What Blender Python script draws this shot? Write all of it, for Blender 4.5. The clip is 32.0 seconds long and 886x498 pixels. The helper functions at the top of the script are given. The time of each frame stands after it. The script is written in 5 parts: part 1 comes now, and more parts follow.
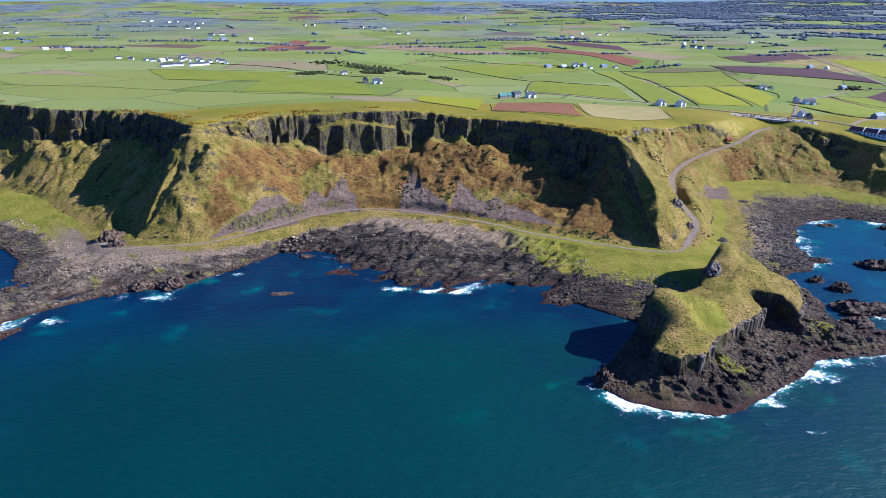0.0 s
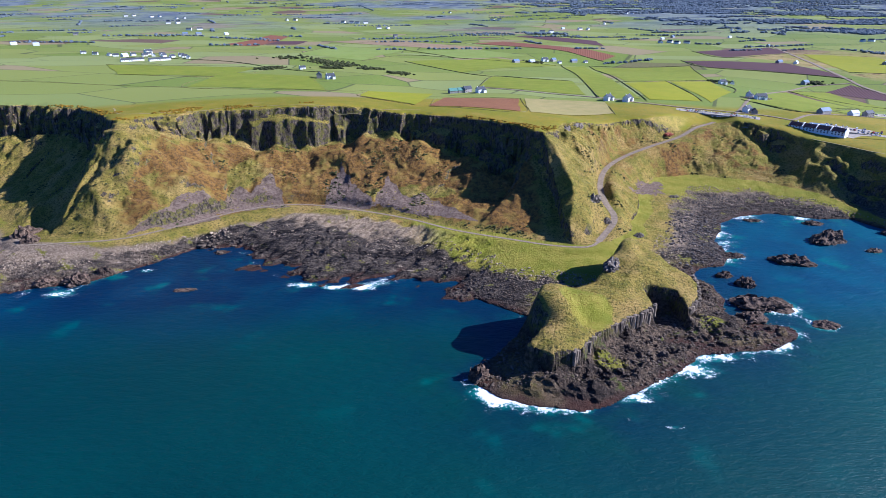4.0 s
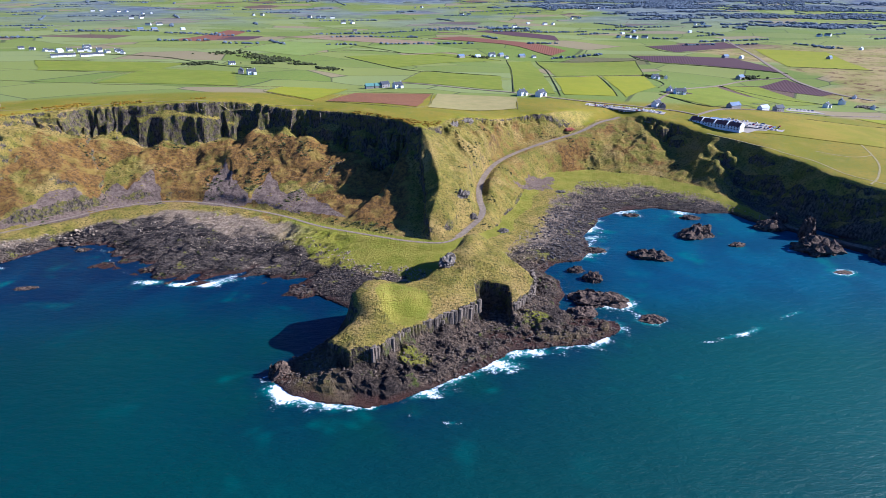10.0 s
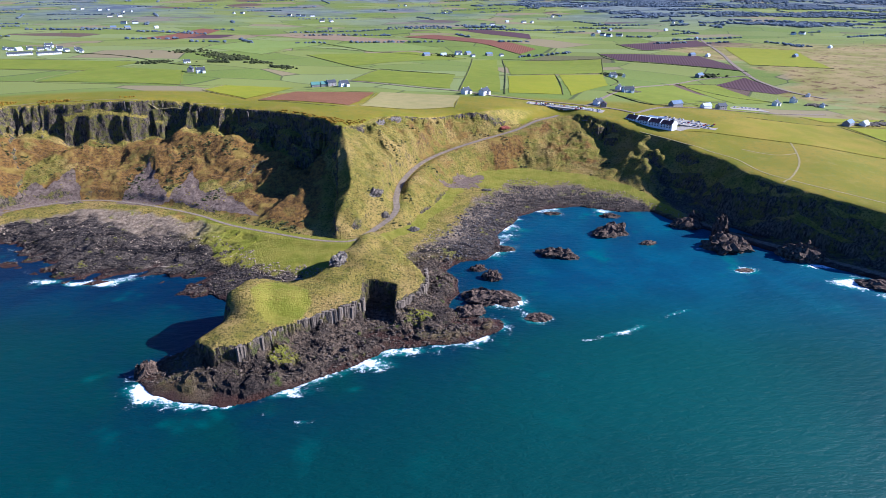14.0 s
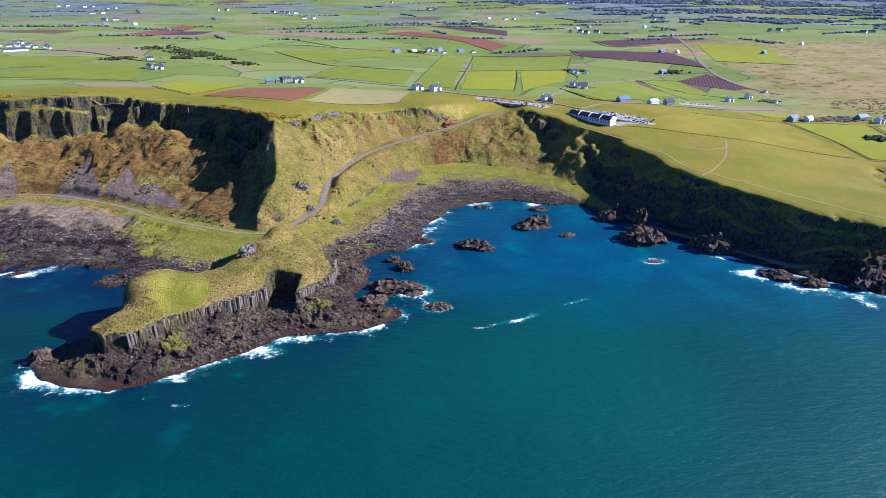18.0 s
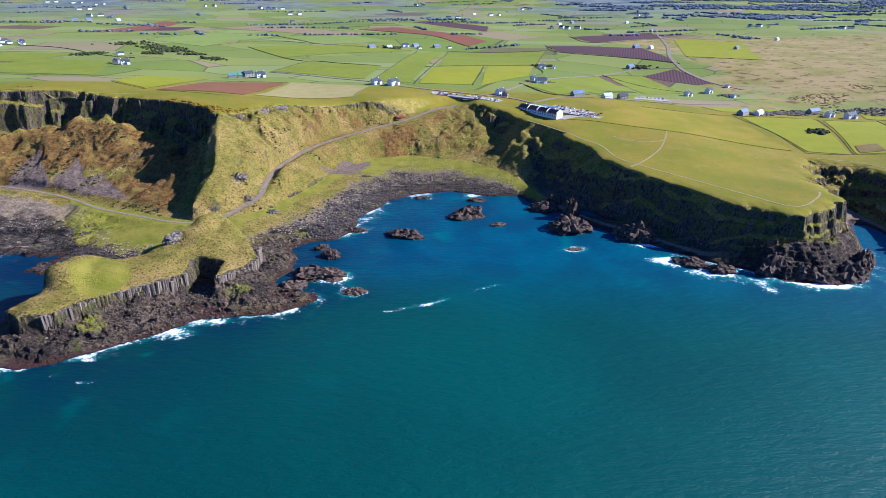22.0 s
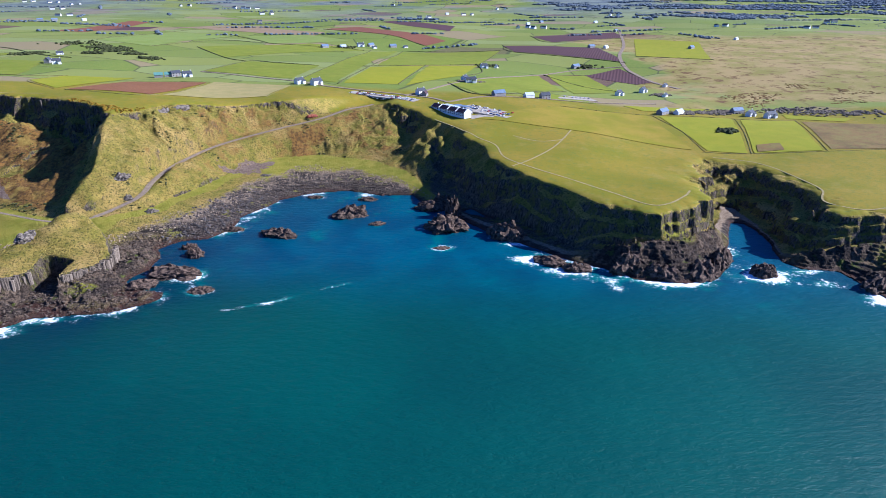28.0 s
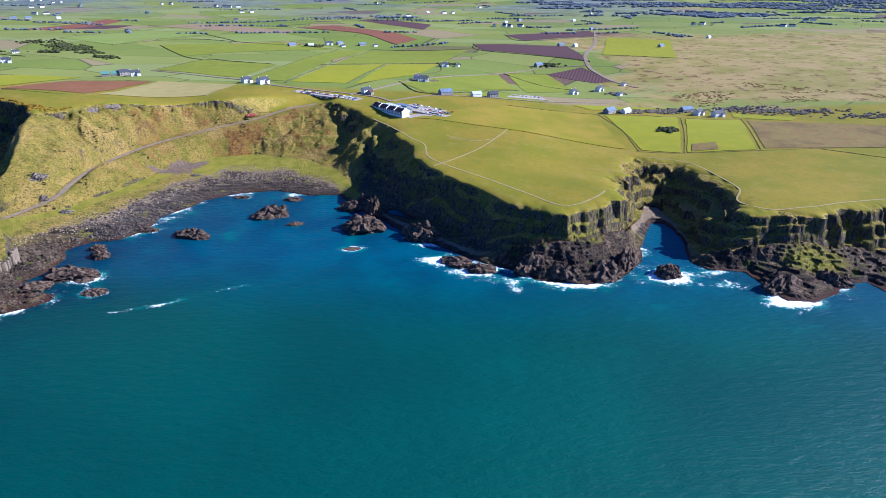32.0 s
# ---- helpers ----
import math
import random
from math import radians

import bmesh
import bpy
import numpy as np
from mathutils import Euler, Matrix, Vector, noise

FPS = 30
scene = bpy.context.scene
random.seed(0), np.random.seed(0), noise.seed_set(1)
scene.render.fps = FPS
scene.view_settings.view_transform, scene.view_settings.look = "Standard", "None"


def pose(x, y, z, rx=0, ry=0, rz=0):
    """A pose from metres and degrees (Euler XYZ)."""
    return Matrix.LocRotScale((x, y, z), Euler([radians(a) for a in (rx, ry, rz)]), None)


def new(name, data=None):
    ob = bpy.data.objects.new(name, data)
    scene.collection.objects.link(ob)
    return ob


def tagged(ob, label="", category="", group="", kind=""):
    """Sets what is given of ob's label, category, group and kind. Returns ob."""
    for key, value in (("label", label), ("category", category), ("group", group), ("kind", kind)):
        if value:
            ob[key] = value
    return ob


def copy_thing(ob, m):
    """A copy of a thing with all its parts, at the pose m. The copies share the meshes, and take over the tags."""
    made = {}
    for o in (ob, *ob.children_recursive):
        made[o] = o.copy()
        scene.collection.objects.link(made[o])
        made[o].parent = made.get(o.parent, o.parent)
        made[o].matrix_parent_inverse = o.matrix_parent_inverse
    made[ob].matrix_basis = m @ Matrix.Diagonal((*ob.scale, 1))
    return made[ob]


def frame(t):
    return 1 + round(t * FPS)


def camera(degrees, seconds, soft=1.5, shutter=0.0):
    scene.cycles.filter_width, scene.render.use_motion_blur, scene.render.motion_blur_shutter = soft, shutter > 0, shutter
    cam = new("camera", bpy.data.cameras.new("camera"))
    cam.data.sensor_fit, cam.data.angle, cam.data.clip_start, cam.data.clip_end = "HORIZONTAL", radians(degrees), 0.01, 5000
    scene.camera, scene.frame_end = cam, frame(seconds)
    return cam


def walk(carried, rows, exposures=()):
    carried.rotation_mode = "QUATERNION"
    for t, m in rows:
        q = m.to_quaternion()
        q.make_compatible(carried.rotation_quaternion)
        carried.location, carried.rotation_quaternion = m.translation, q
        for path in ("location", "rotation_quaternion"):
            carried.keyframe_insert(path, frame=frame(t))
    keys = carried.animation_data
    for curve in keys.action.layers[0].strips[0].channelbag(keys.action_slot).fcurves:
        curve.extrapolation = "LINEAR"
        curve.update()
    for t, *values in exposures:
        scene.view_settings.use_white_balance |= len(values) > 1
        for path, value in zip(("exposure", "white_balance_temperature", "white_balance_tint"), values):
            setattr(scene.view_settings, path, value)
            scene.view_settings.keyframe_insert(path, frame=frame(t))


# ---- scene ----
cam = camera(71.5, 32.0, soft=0.5)
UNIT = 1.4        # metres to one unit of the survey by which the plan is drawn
EYE = 142.70
# seconds, way along the coast and towards it in survey units, heading and tilt in degrees
ROWS = [
    (0.0, 0.00, -0.00, 0.494, -21.717),
    (0.5, 5.52, 0.03, 0.467, -21.776),
    (1.0, 11.51, 0.15, 0.429, -21.837),
    (1.5, 17.48, 0.28, 0.400, -21.898),
    (2.0, 23.72, 0.37, 0.373, -21.952),
    (2.5, 30.07, 0.53, 0.348, -21.999),
    (3.0, 36.52, 0.69, 0.321, -22.047),
    (3.5, 43.01, 0.80, 0.288, -22.098),
    (5.5, 69.27, 1.42, 0.055, -22.306),
    (6.0, 75.53, 1.80, -0.039, -22.345),
    (6.5, 81.84, 2.03, -0.130, -22.383),
    (7.0, 88.12, 2.23, -0.215, -22.412),
    (7.5, 94.48, 2.35, -0.296, -22.441),
    (8.0, 100.89, 2.28, -0.361, -22.468),
    (8.5, 107.45, 2.12, -0.415, -22.486),
    (9.0, 114.12, 1.88, -0.462, -22.510),
    (9.5, 120.65, 1.69, -0.505, -22.539),
    (10.0, 127.27, 1.57, -0.556, -22.575),
    (10.5, 133.75, 1.72, -0.603, -22.604),
    (11.0, 140.31, 1.88, -0.652, -22.635),
    (11.5, 146.85, 1.86, -0.697, -22.666),
    (12.0, 153.50, 1.85, -0.731, -22.688),
    (12.5, 160.16, 1.71, -0.753, -22.701),
    (13.0, 166.88, 1.51, -0.779, -22.710),
    (13.5, 173.42, 1.31, -0.821, -22.713),
    (14.0, 179.81, 1.18, -0.865, -22.717),
    (14.5, 185.92, 1.05, -0.900, -22.724),
    (16.5, 210.05, -2.14, -1.019, -22.831),
    (17.0, 215.82, -3.79, -1.043, -22.869),
    (17.5, 221.14, -5.55, -1.052, -22.911),
    (18.0, 226.40, -7.76, -1.060, -22.965),
    (18.5, 231.34, -10.20, -1.064, -23.024),
    (19.0, 236.04, -12.54, -1.064, -23.075),
    (19.5, 240.83, -14.56, -1.059, -23.119),
    (20.0, 246.08, -16.30, -1.067, -23.160),
    (20.5, 251.38, -17.65, -1.076, -23.201),
    (21.0, 256.91, -18.79, -1.092, -23.241),
    (21.5, 262.42, -19.73, -1.106, -23.272),
    (22.0, 268.29, -20.67, -1.126, -23.290),
    (22.5, 274.11, -21.65, -1.134, -23.300),
    (23.0, 280.43, -22.50, -1.145, -23.299),
    (23.5, 286.74, -23.08, -1.140, -23.289),
    (24.0, 293.44, -23.58, -1.139, -23.281),
    (24.5, 300.15, -23.94, -1.133, -23.282),
    (25.0, 306.86, -24.13, -1.131, -23.292),
    (25.5, 313.34, -24.14, -1.125, -23.305),
    (27.5, 339.00, -23.47, -1.224, -23.313),
    (28.0, 345.13, -23.51, -1.283, -23.316),
    (28.5, 351.17, -23.20, -1.339, -23.314),
    (29.0, 357.46, -22.99, -1.402, -23.320),
    (29.5, 363.43, -22.70, -1.451, -23.330),
    (30.0, 369.63, -22.54, -1.493, -23.345),
    (30.5, 375.85, -22.34, -1.516, -23.363),
    (31.0, 382.44, -22.15, -1.527, -23.387),
    (31.5, 388.94, -21.80, -1.515, -23.419),
    (32.0, 396.00, -21.49, -1.505, -23.456),
]
walk(cam, [(t, pose(UNIT * x, UNIT * y, UNIT * EYE, 90 + tilt, 0, turn)) for t, x, y, turn, tilt in ROWS],
     exposures=((0.0, 0.56, 5030, 21.5), (32.0, 0.56, 5030, 21.5)))

# ---- light ----
SUN_AZ, SUN_EL = radians(4), radians(30)      # azimuth from +x towards +y
world = bpy.data.worlds.new("sky")
scene.world = world
world.use_nodes = True
wn = world.node_tree
sky = wn.nodes.new("ShaderNodeTexSky")
sky.sky_type, sky.sun_disc = "NISHITA", False
sky.sun_elevation, sky.sun_rotation = SUN_EL, math.pi / 2 - SUN_AZ
sky.dust_density, sky.ozone_density = 0.2, 5.0
tint = wn.nodes.new("ShaderNodeMix")
tint.data_type, tint.blend_type = "RGBA", "MULTIPLY"
tint.inputs[0].default_value, tint.inputs[7].default_value = 1.0, (0.55, 0.90, 1.42, 1)      # clear northern air
wn.links.new(sky.outputs[0], tint.inputs[6])
wn.links.new(tint.outputs[2], wn.nodes["Background"].inputs[0])
wn.nodes["Background"].inputs[1].default_value = 0.064
sun = new("sun", bpy.data.lights.new("sun", "SUN"))
sun.data.energy, sun.data.angle, sun.data.color = 7.2, radians(0.5), (1.0, 0.93, 0.79)
sun_way = Vector((math.cos(SUN_EL) * math.cos(SUN_AZ), math.cos(SUN_EL) * math.sin(SUN_AZ), math.sin(SUN_EL)))
sun.matrix_world = Matrix.Translation((800, 200, 700)) @ sun_way.to_track_quat("Z", "Y").to_matrix().to_4x4()


# ---- numeric helpers ----
def lattice(ix, iy, seed):
    n = (ix * 374761393 + iy * 668265263 + seed * 1442695041) & 0x7FFFFFFF
    n = ((n ^ (n >> 13)) * 1274126177) & 0x7FFFFFFF
    return ((n ^ (n >> 16)) & 0xFFFF) / 32767.5 - 1.0


def soft_noise(x, y, size, seed=0):
    x, y = np.asarray(x, float) / size, np.asarray(y, float) / size
    ix, iy = np.floor(x).astype(np.int64), np.floor(y).astype(np.int64)
    u, v = x - ix, y - iy
    u, v = u * u * u * (u * (u * 6 - 15) + 10), v * v * v * (v * (v * 6 - 15) + 10)
    a, b = lattice(ix, iy, seed), lattice(ix + 1, iy, seed)
    c, d = lattice(ix, iy + 1, seed), lattice(ix + 1, iy + 1, seed)
    return (a * (1 - u) + b * u) * (1 - v) + (c * (1 - u) + d * u) * v


def rough(x, y, size, octaves=4, seed=0, gain=0.5):
    total, amp, norm = 0.0, 1.0, 0.0
    for k in range(octaves):
        total = total + amp * soft_noise(x + 17.3 * k, y - 9.1 * k, size / 2 ** k, seed + 31 * k)
        norm, amp = norm + amp, amp * gain
    return total / norm


def step(a, b, x):
    t = np.clip((x - a) / (b - a), 0, 1)
    return t * t * (3 - 2 * t)


def inside(poly, x, y):
    hit = np.zeros(np.shape(x), bool)
    for (x0, y0, *_), (x1, y1, *_) in zip(poly, poly[1:] + poly[:1]):
        if y0 == y1:
            continue
        cross = ((y0 > y) != (y1 > y)) & (x < (x1 - x0) * (y - y0) / (y1 - y0) + x0)
        hit ^= cross
    return hit


def nearest(line, x, y, along=False):
    """Distance to an open line of (x, y, value), the value at the nearest place and, if asked for, how far along the line that is."""
    best, value, way, run = np.full(np.shape(x), 1e18), np.zeros(np.shape(x)), np.zeros(np.shape(x)), 0.0
    for (x0, y0, *a), (x1, y1, *b) in zip(line, line[1:]):
        dx, dy = x1 - x0, y1 - y0
        k = np.clip(((x - x0) * dx + (y - y0) * dy) / (dx * dx + dy * dy + 1e-9), 0, 1)
        d = (x - x0 - k * dx) ** 2 + (y - y0 - k * dy) ** 2
        closer = d < best
        best = np.where(closer, d, best)
        if a:
            value = np.where(closer, a[0] + k * (b[0] - a[0]), value)
        if along:
            way = np.where(closer, run + k * math.hypot(dx, dy), way)
            run += math.hypot(dx, dy)
    return (np.sqrt(best), value, way) if along else (np.sqrt(best), value)


def spread(points, x, y, power=1.5, soft=400.0):
    s = w = 0.0
    for a, b, z in points:
        k = 1 / ((x - a) ** 2 + (y - b) ** 2 + soft) ** power
        s, w = s + k * z, w + k
    return s / w


# ---- the plan of the coast, in survey units ----
SHORE = [(-420, 352), (-330, 374), (-285, 360), (-256, 338), (-244, 314), (-241, 290), (-262, 250), (-300, 190), (-288, 168), (-236, 205), (-204, 243), (-191, 275), (-171, 289), (-148, 293), (-136, 311), (-109, 340), (-95, 349),
         (-73, 345), (-63, 328), (-35, 305), (-10, 298), (11, 300), (34, 309), (61, 288), (87, 265), (94, 259), (81, 243),
         (65, 222), (61, 212), (70, 202), (88, 194), (101, 192), (113, 196), (141, 215), (164, 232), (186, 233), (199, 238)]
SHORE += [(212, 249), (211, 257), (198, 258), (187, 268), (194, 283), (191, 300), (186, 312), (195, 324), (209, 327), (219, 343), (220, 362),
          (237, 398), (259, 415), (285, 421), (310, 409), (334, 409), (341, 392), (352, 382), (362, 362), (372, 347), (386, 330),
          (402, 314), (414, 300), (428, 286), (444, 275), (451, 265), (474, 260), (496, 266), (512, 282)]
SHORE += [(519, 305), (533, 331), (541, 346), (549, 344), (552, 330), (549, 312), (541, 285), (548, 275), (565, 270), (566, 256),
          (571, 241), (583, 238), (599, 246), (611, 259), (622, 258), (628, 236), (660, 228), (720, 250), (800, 235), (900, 260)]
# the foot of the slopes: x, y, height there
FOOT = [(-420, 470, 10), (-348, 459, 9), (-312, 444, 9), (-246, 385, 8), (-216, 362, 8), (-211, 375, 8), (-191, 350, 9), (-150, 344, 9),
        (-120, 356, 10), (-86, 383, 11), (-58, 396, 12), (-20, 396, 12), (10, 384, 12), (38, 368, 11), (71, 353, 11), (102, 339, 11),
        (127, 332, 11), (147, 338, 11), (166, 360, 9), (180, 400, 9), (194, 440, 9), (216, 480, 9), (255, 490, 9), (300, 472, 9),
        (326, 440, 8), (342, 414, 5), (352, 395, 3), (364, 368, 2)]
FOOT += [(378, 350, 2), (394, 334, 2), (412, 313, 2), (424, 297, 3), (446, 288, 8), (457, 284, 12), (487, 288, 13), (508, 306, 10), (520, 326, 6),
         (535, 350, 3), (541, 368, 4), (550, 366, 3), (554, 346, 2), (553, 318, 2), (546, 292, 2), (556, 284, 6), (575, 280, 10), (600, 284, 11),
         (640, 288, 4), (720, 292, 4), (900, 300, 4)]
# the edge of the plateau: x, y, share of the drop that is sheer rock
EDGE = [(-420, 530, 0.5), (-375, 521, 0.5), (-319, 507, 0.5), (-289, 509, 0.5), (-245, 496, 0.45), (-210, 468, 0.5), (-190, 440, 0.45),
        (-176, 425, 0.1), (-162, 444, 0.2), (-140, 472, 0.4), (-99, 479, 0.46), (-64, 484, 0.48), (-34, 490, 0.44), (-18, 492, 0.42), (0, 489, 0.44),
        (25, 485, 0.48), (50, 476, 0.5), (75, 463, 0.54), (98, 447, 0.6), (112, 428, 0.6), (118, 424, 0.3), (126, 440, 0.1), (142, 466, 0.12),
        (165, 494, 0.15), (196, 520, 0.16), (229, 528, 0.16), (262, 548, 0.15)]
EDGE += [(285, 562, 0.1), (302, 552, 0.15), (324, 533, 0.4), (345, 510, 0.55), (362, 481, 0.55), (375, 452, 0.55), (387, 430, 0.55), (388, 398, 0.6),
         (395, 373, 0.65), (415, 352, 0.7), (434, 330, 0.7), (454, 306, 0.75), (472, 294, 0.7), (489, 303, 0.7), (505, 316, 0.7), (514, 333, 0.65),
         (517, 361, 0.55), (533, 390, 0.25), (550, 420, 0.1), (560, 418, 0.3), (578, 402, 0.55), (584, 362, 0.6), (584, 337, 0.6), (572, 316, 0.6),
         (577, 296, 0.6), (600, 292, 0.65), (662, 308, 0.65), (760, 312, 0.6), (900, 318, 0.6)]
# heights of the plateau
LEVELS = [(-400, 520, 66), (-227, 484, 64), (-165, 430, 66), (-125, 470, 65), (-58, 466, 67), (60, 475, 61), (95, 440, 61), (123, 448, 57),
          (203, 531, 48), (217, 530, 51), (306, 552, 44), (347, 552, 41), (361, 505, 36), (430, 430, 32), (500, 330, 28), (530, 375, 23),
          (576, 291, 26), (567, 445, 21), (603, 529, 23), (690, 360, 24), (669, 613, 19), (614, 765, 21), (377, 1099, 32), (682, 1009, 36)]
LEVELS += [(235, 1346, 50), (69, 687, 51), (229, 657, 48), (-96, 752, 59), (-274, 994, 63), (-600, 700, 68), (900, 400, 24), (1000, 900, 36),
           (-900, 1300, 66), (1200, 1400, 46), (200, 1700, 54), (-600, 1900, 66), (1000, 1900, 52)]
# the grassy top of the stack-like headland, and heights on it
HEADLAND = [(82, 218), (92, 232), (89, 243), (94, 256), (110, 264), (123, 272), (131, 284), (141, 299), (146, 307), (155, 304), (168, 292), (176, 279),
            (172, 266), (161, 252), (160, 270), (148, 271), (146, 255), (139, 247), (126, 238), (114, 229), (105, 217), (92, 211)]
HEAD_LEVELS = [(98, 240, 24), (94, 254, 22), (86, 216, 12.8), (94, 224, 15), (105, 219, 13.5), (114, 231, 13), (126, 240, 13), (147, 262, 13), (132, 274, 17),
               (143, 300, 27), (136, 289, 23), (130, 279, 19), (154, 294, 20), (168, 288, 15), (174, 272, 11), (160, 256, 12), (112, 248, 19), (120, 262, 16)]
# crests of the spurs: x, y, height
SPURS = [[(116, 426, 58), (123, 404, 52.7), (127, 380, 41), (129, 366, 33.5), (126, 350, 25), (122, 337, 16.5)], [(-178, 428, 63), (-184, 390, 38), (-191, 354, 11)]]
# the lane and the shore path: x, y, height
ROAD = [(294, 563, 39), (287, 558, 38), (270, 545, 37), (249, 525, 33), (218, 505, 29), (194, 486, 26), (176, 464, 24), (165, 442, 22), (157, 412, 20), (155, 387, 18),
        (156, 370, 16), (153, 359, 14), (145, 346, 12), (139, 336, 11)]
PATH = [(141, 338, 11.3), (131, 328, 11), (112, 331, 10.6), (90, 340, 10.6), (56, 356, 10.6), (30, 374, 10.8), (3, 388, 11), (-29, 401, 11), (-57, 405, 11), (-87, 394, 10.5),
        (-113, 370, 10), (-135, 350, 9.5), (-152, 341, 9.3), (-175, 338, 9), (-192, 336, 8.5), (-210, 345, 8)]


def bend(points, gap=4.0):
    """More places along a smooth line through the points, with their heights."""
    p = [np.array(q, float) for q in points]
    p = [2 * p[0] - p[1]] + p + [2 * p[-1] - p[-2]]
    out = []
    for i in range(1, len(p) - 2):
        k = max(2, int(np.linalg.norm((p[i + 1] - p[i])[:2]) / gap))
        for j in range(k):
            t = j / k
            out.append(0.5 * (2 * p[i] + (p[i + 1] - p[i - 1]) * t + (2 * p[i - 1] - 5 * p[i] + 4 * p[i + 1] - p[i + 2]) * t * t
                              + (3 * p[i] - p[i - 1] - 3 * p[i + 1] + p[i + 2]) * t ** 3))
    return [tuple(q) for q in out + [p[-2]]]


ROAD, PATH = bend(ROAD), bend(PATH)


def ring(line, y0, y1):
    """A line of the coast closed far inland."""
    return [(-6000, y0)] + [tuple(p[:2]) for p in line] + [(7000, y1), (7000, 7000), (-6000, 7000)]


def plateau_height(x, y):
    z = spread(LEVELS, x, y)
    far = np.clip((y - 1500) / 2500, 0, 1)
    z = z * (1 - far) + far * 66 + np.clip((y - 1800) / 1950, 0, 1) ** 1.4 * 92
    z = z + rough(x, y, 260, 3, 5) * (1.2 + 2.5 * step(700, 1500, y)) + 13 * step(1500, 3500, y) * rough(x, y, 900, 3, 9)
    return z


def beside(line, x, y, reach):
    """As nearest(), but far from the line only as a large distance."""
    p = np.array([q[:2] for q in line])
    box = (x > p[:, 0].min() - reach) & (x < p[:, 0].max() + reach) & (y > p[:, 1].min() - reach) & (y < p[:, 1].max() + reach)
    d, value = np.full(np.shape(x), 1e4), np.zeros(np.shape(x))
    if box.any():
        d[box], value[box] = nearest(line, x[box], y[box])
    return d, value


def ridges(s, d, size, seed):
    """Sharp ribs across a line: s along it, d away from it."""
    return 1 - 2.6 * np.abs(soft_noise(s, 0.22 * d, size, seed))


def survey(x, y):
    """Height of the ground and the masks by which it is covered, all in survey units."""
    x, y = np.asarray(x, float), np.asarray(y, float)
    shape = np.broadcast(x, y).shape
    x, y = np.broadcast_to(x, shape).ravel(), np.broadcast_to(y, shape).ravel()
    close = np.where(y < 720)[0]
    z, masks = plateau_height(x, y), dict(plateau=np.ones(x.shape), shore=np.full(x.shape, 400.0), foot=np.full(x.shape, 200.0))
    for key in ("talus", "beach", "crag", "ledge", "head", "sheer", "v"):
        masks[key] = np.zeros(x.shape)
    for i in range(0, len(close), 20000):
        some = close[i:i + 20000]
        z[some], found = coast(x[some], y[some])
        for key, value in found.items():
            masks[key][some] = value
    return z.reshape(shape), {key: value.reshape(shape) for key, value in masks.items()}


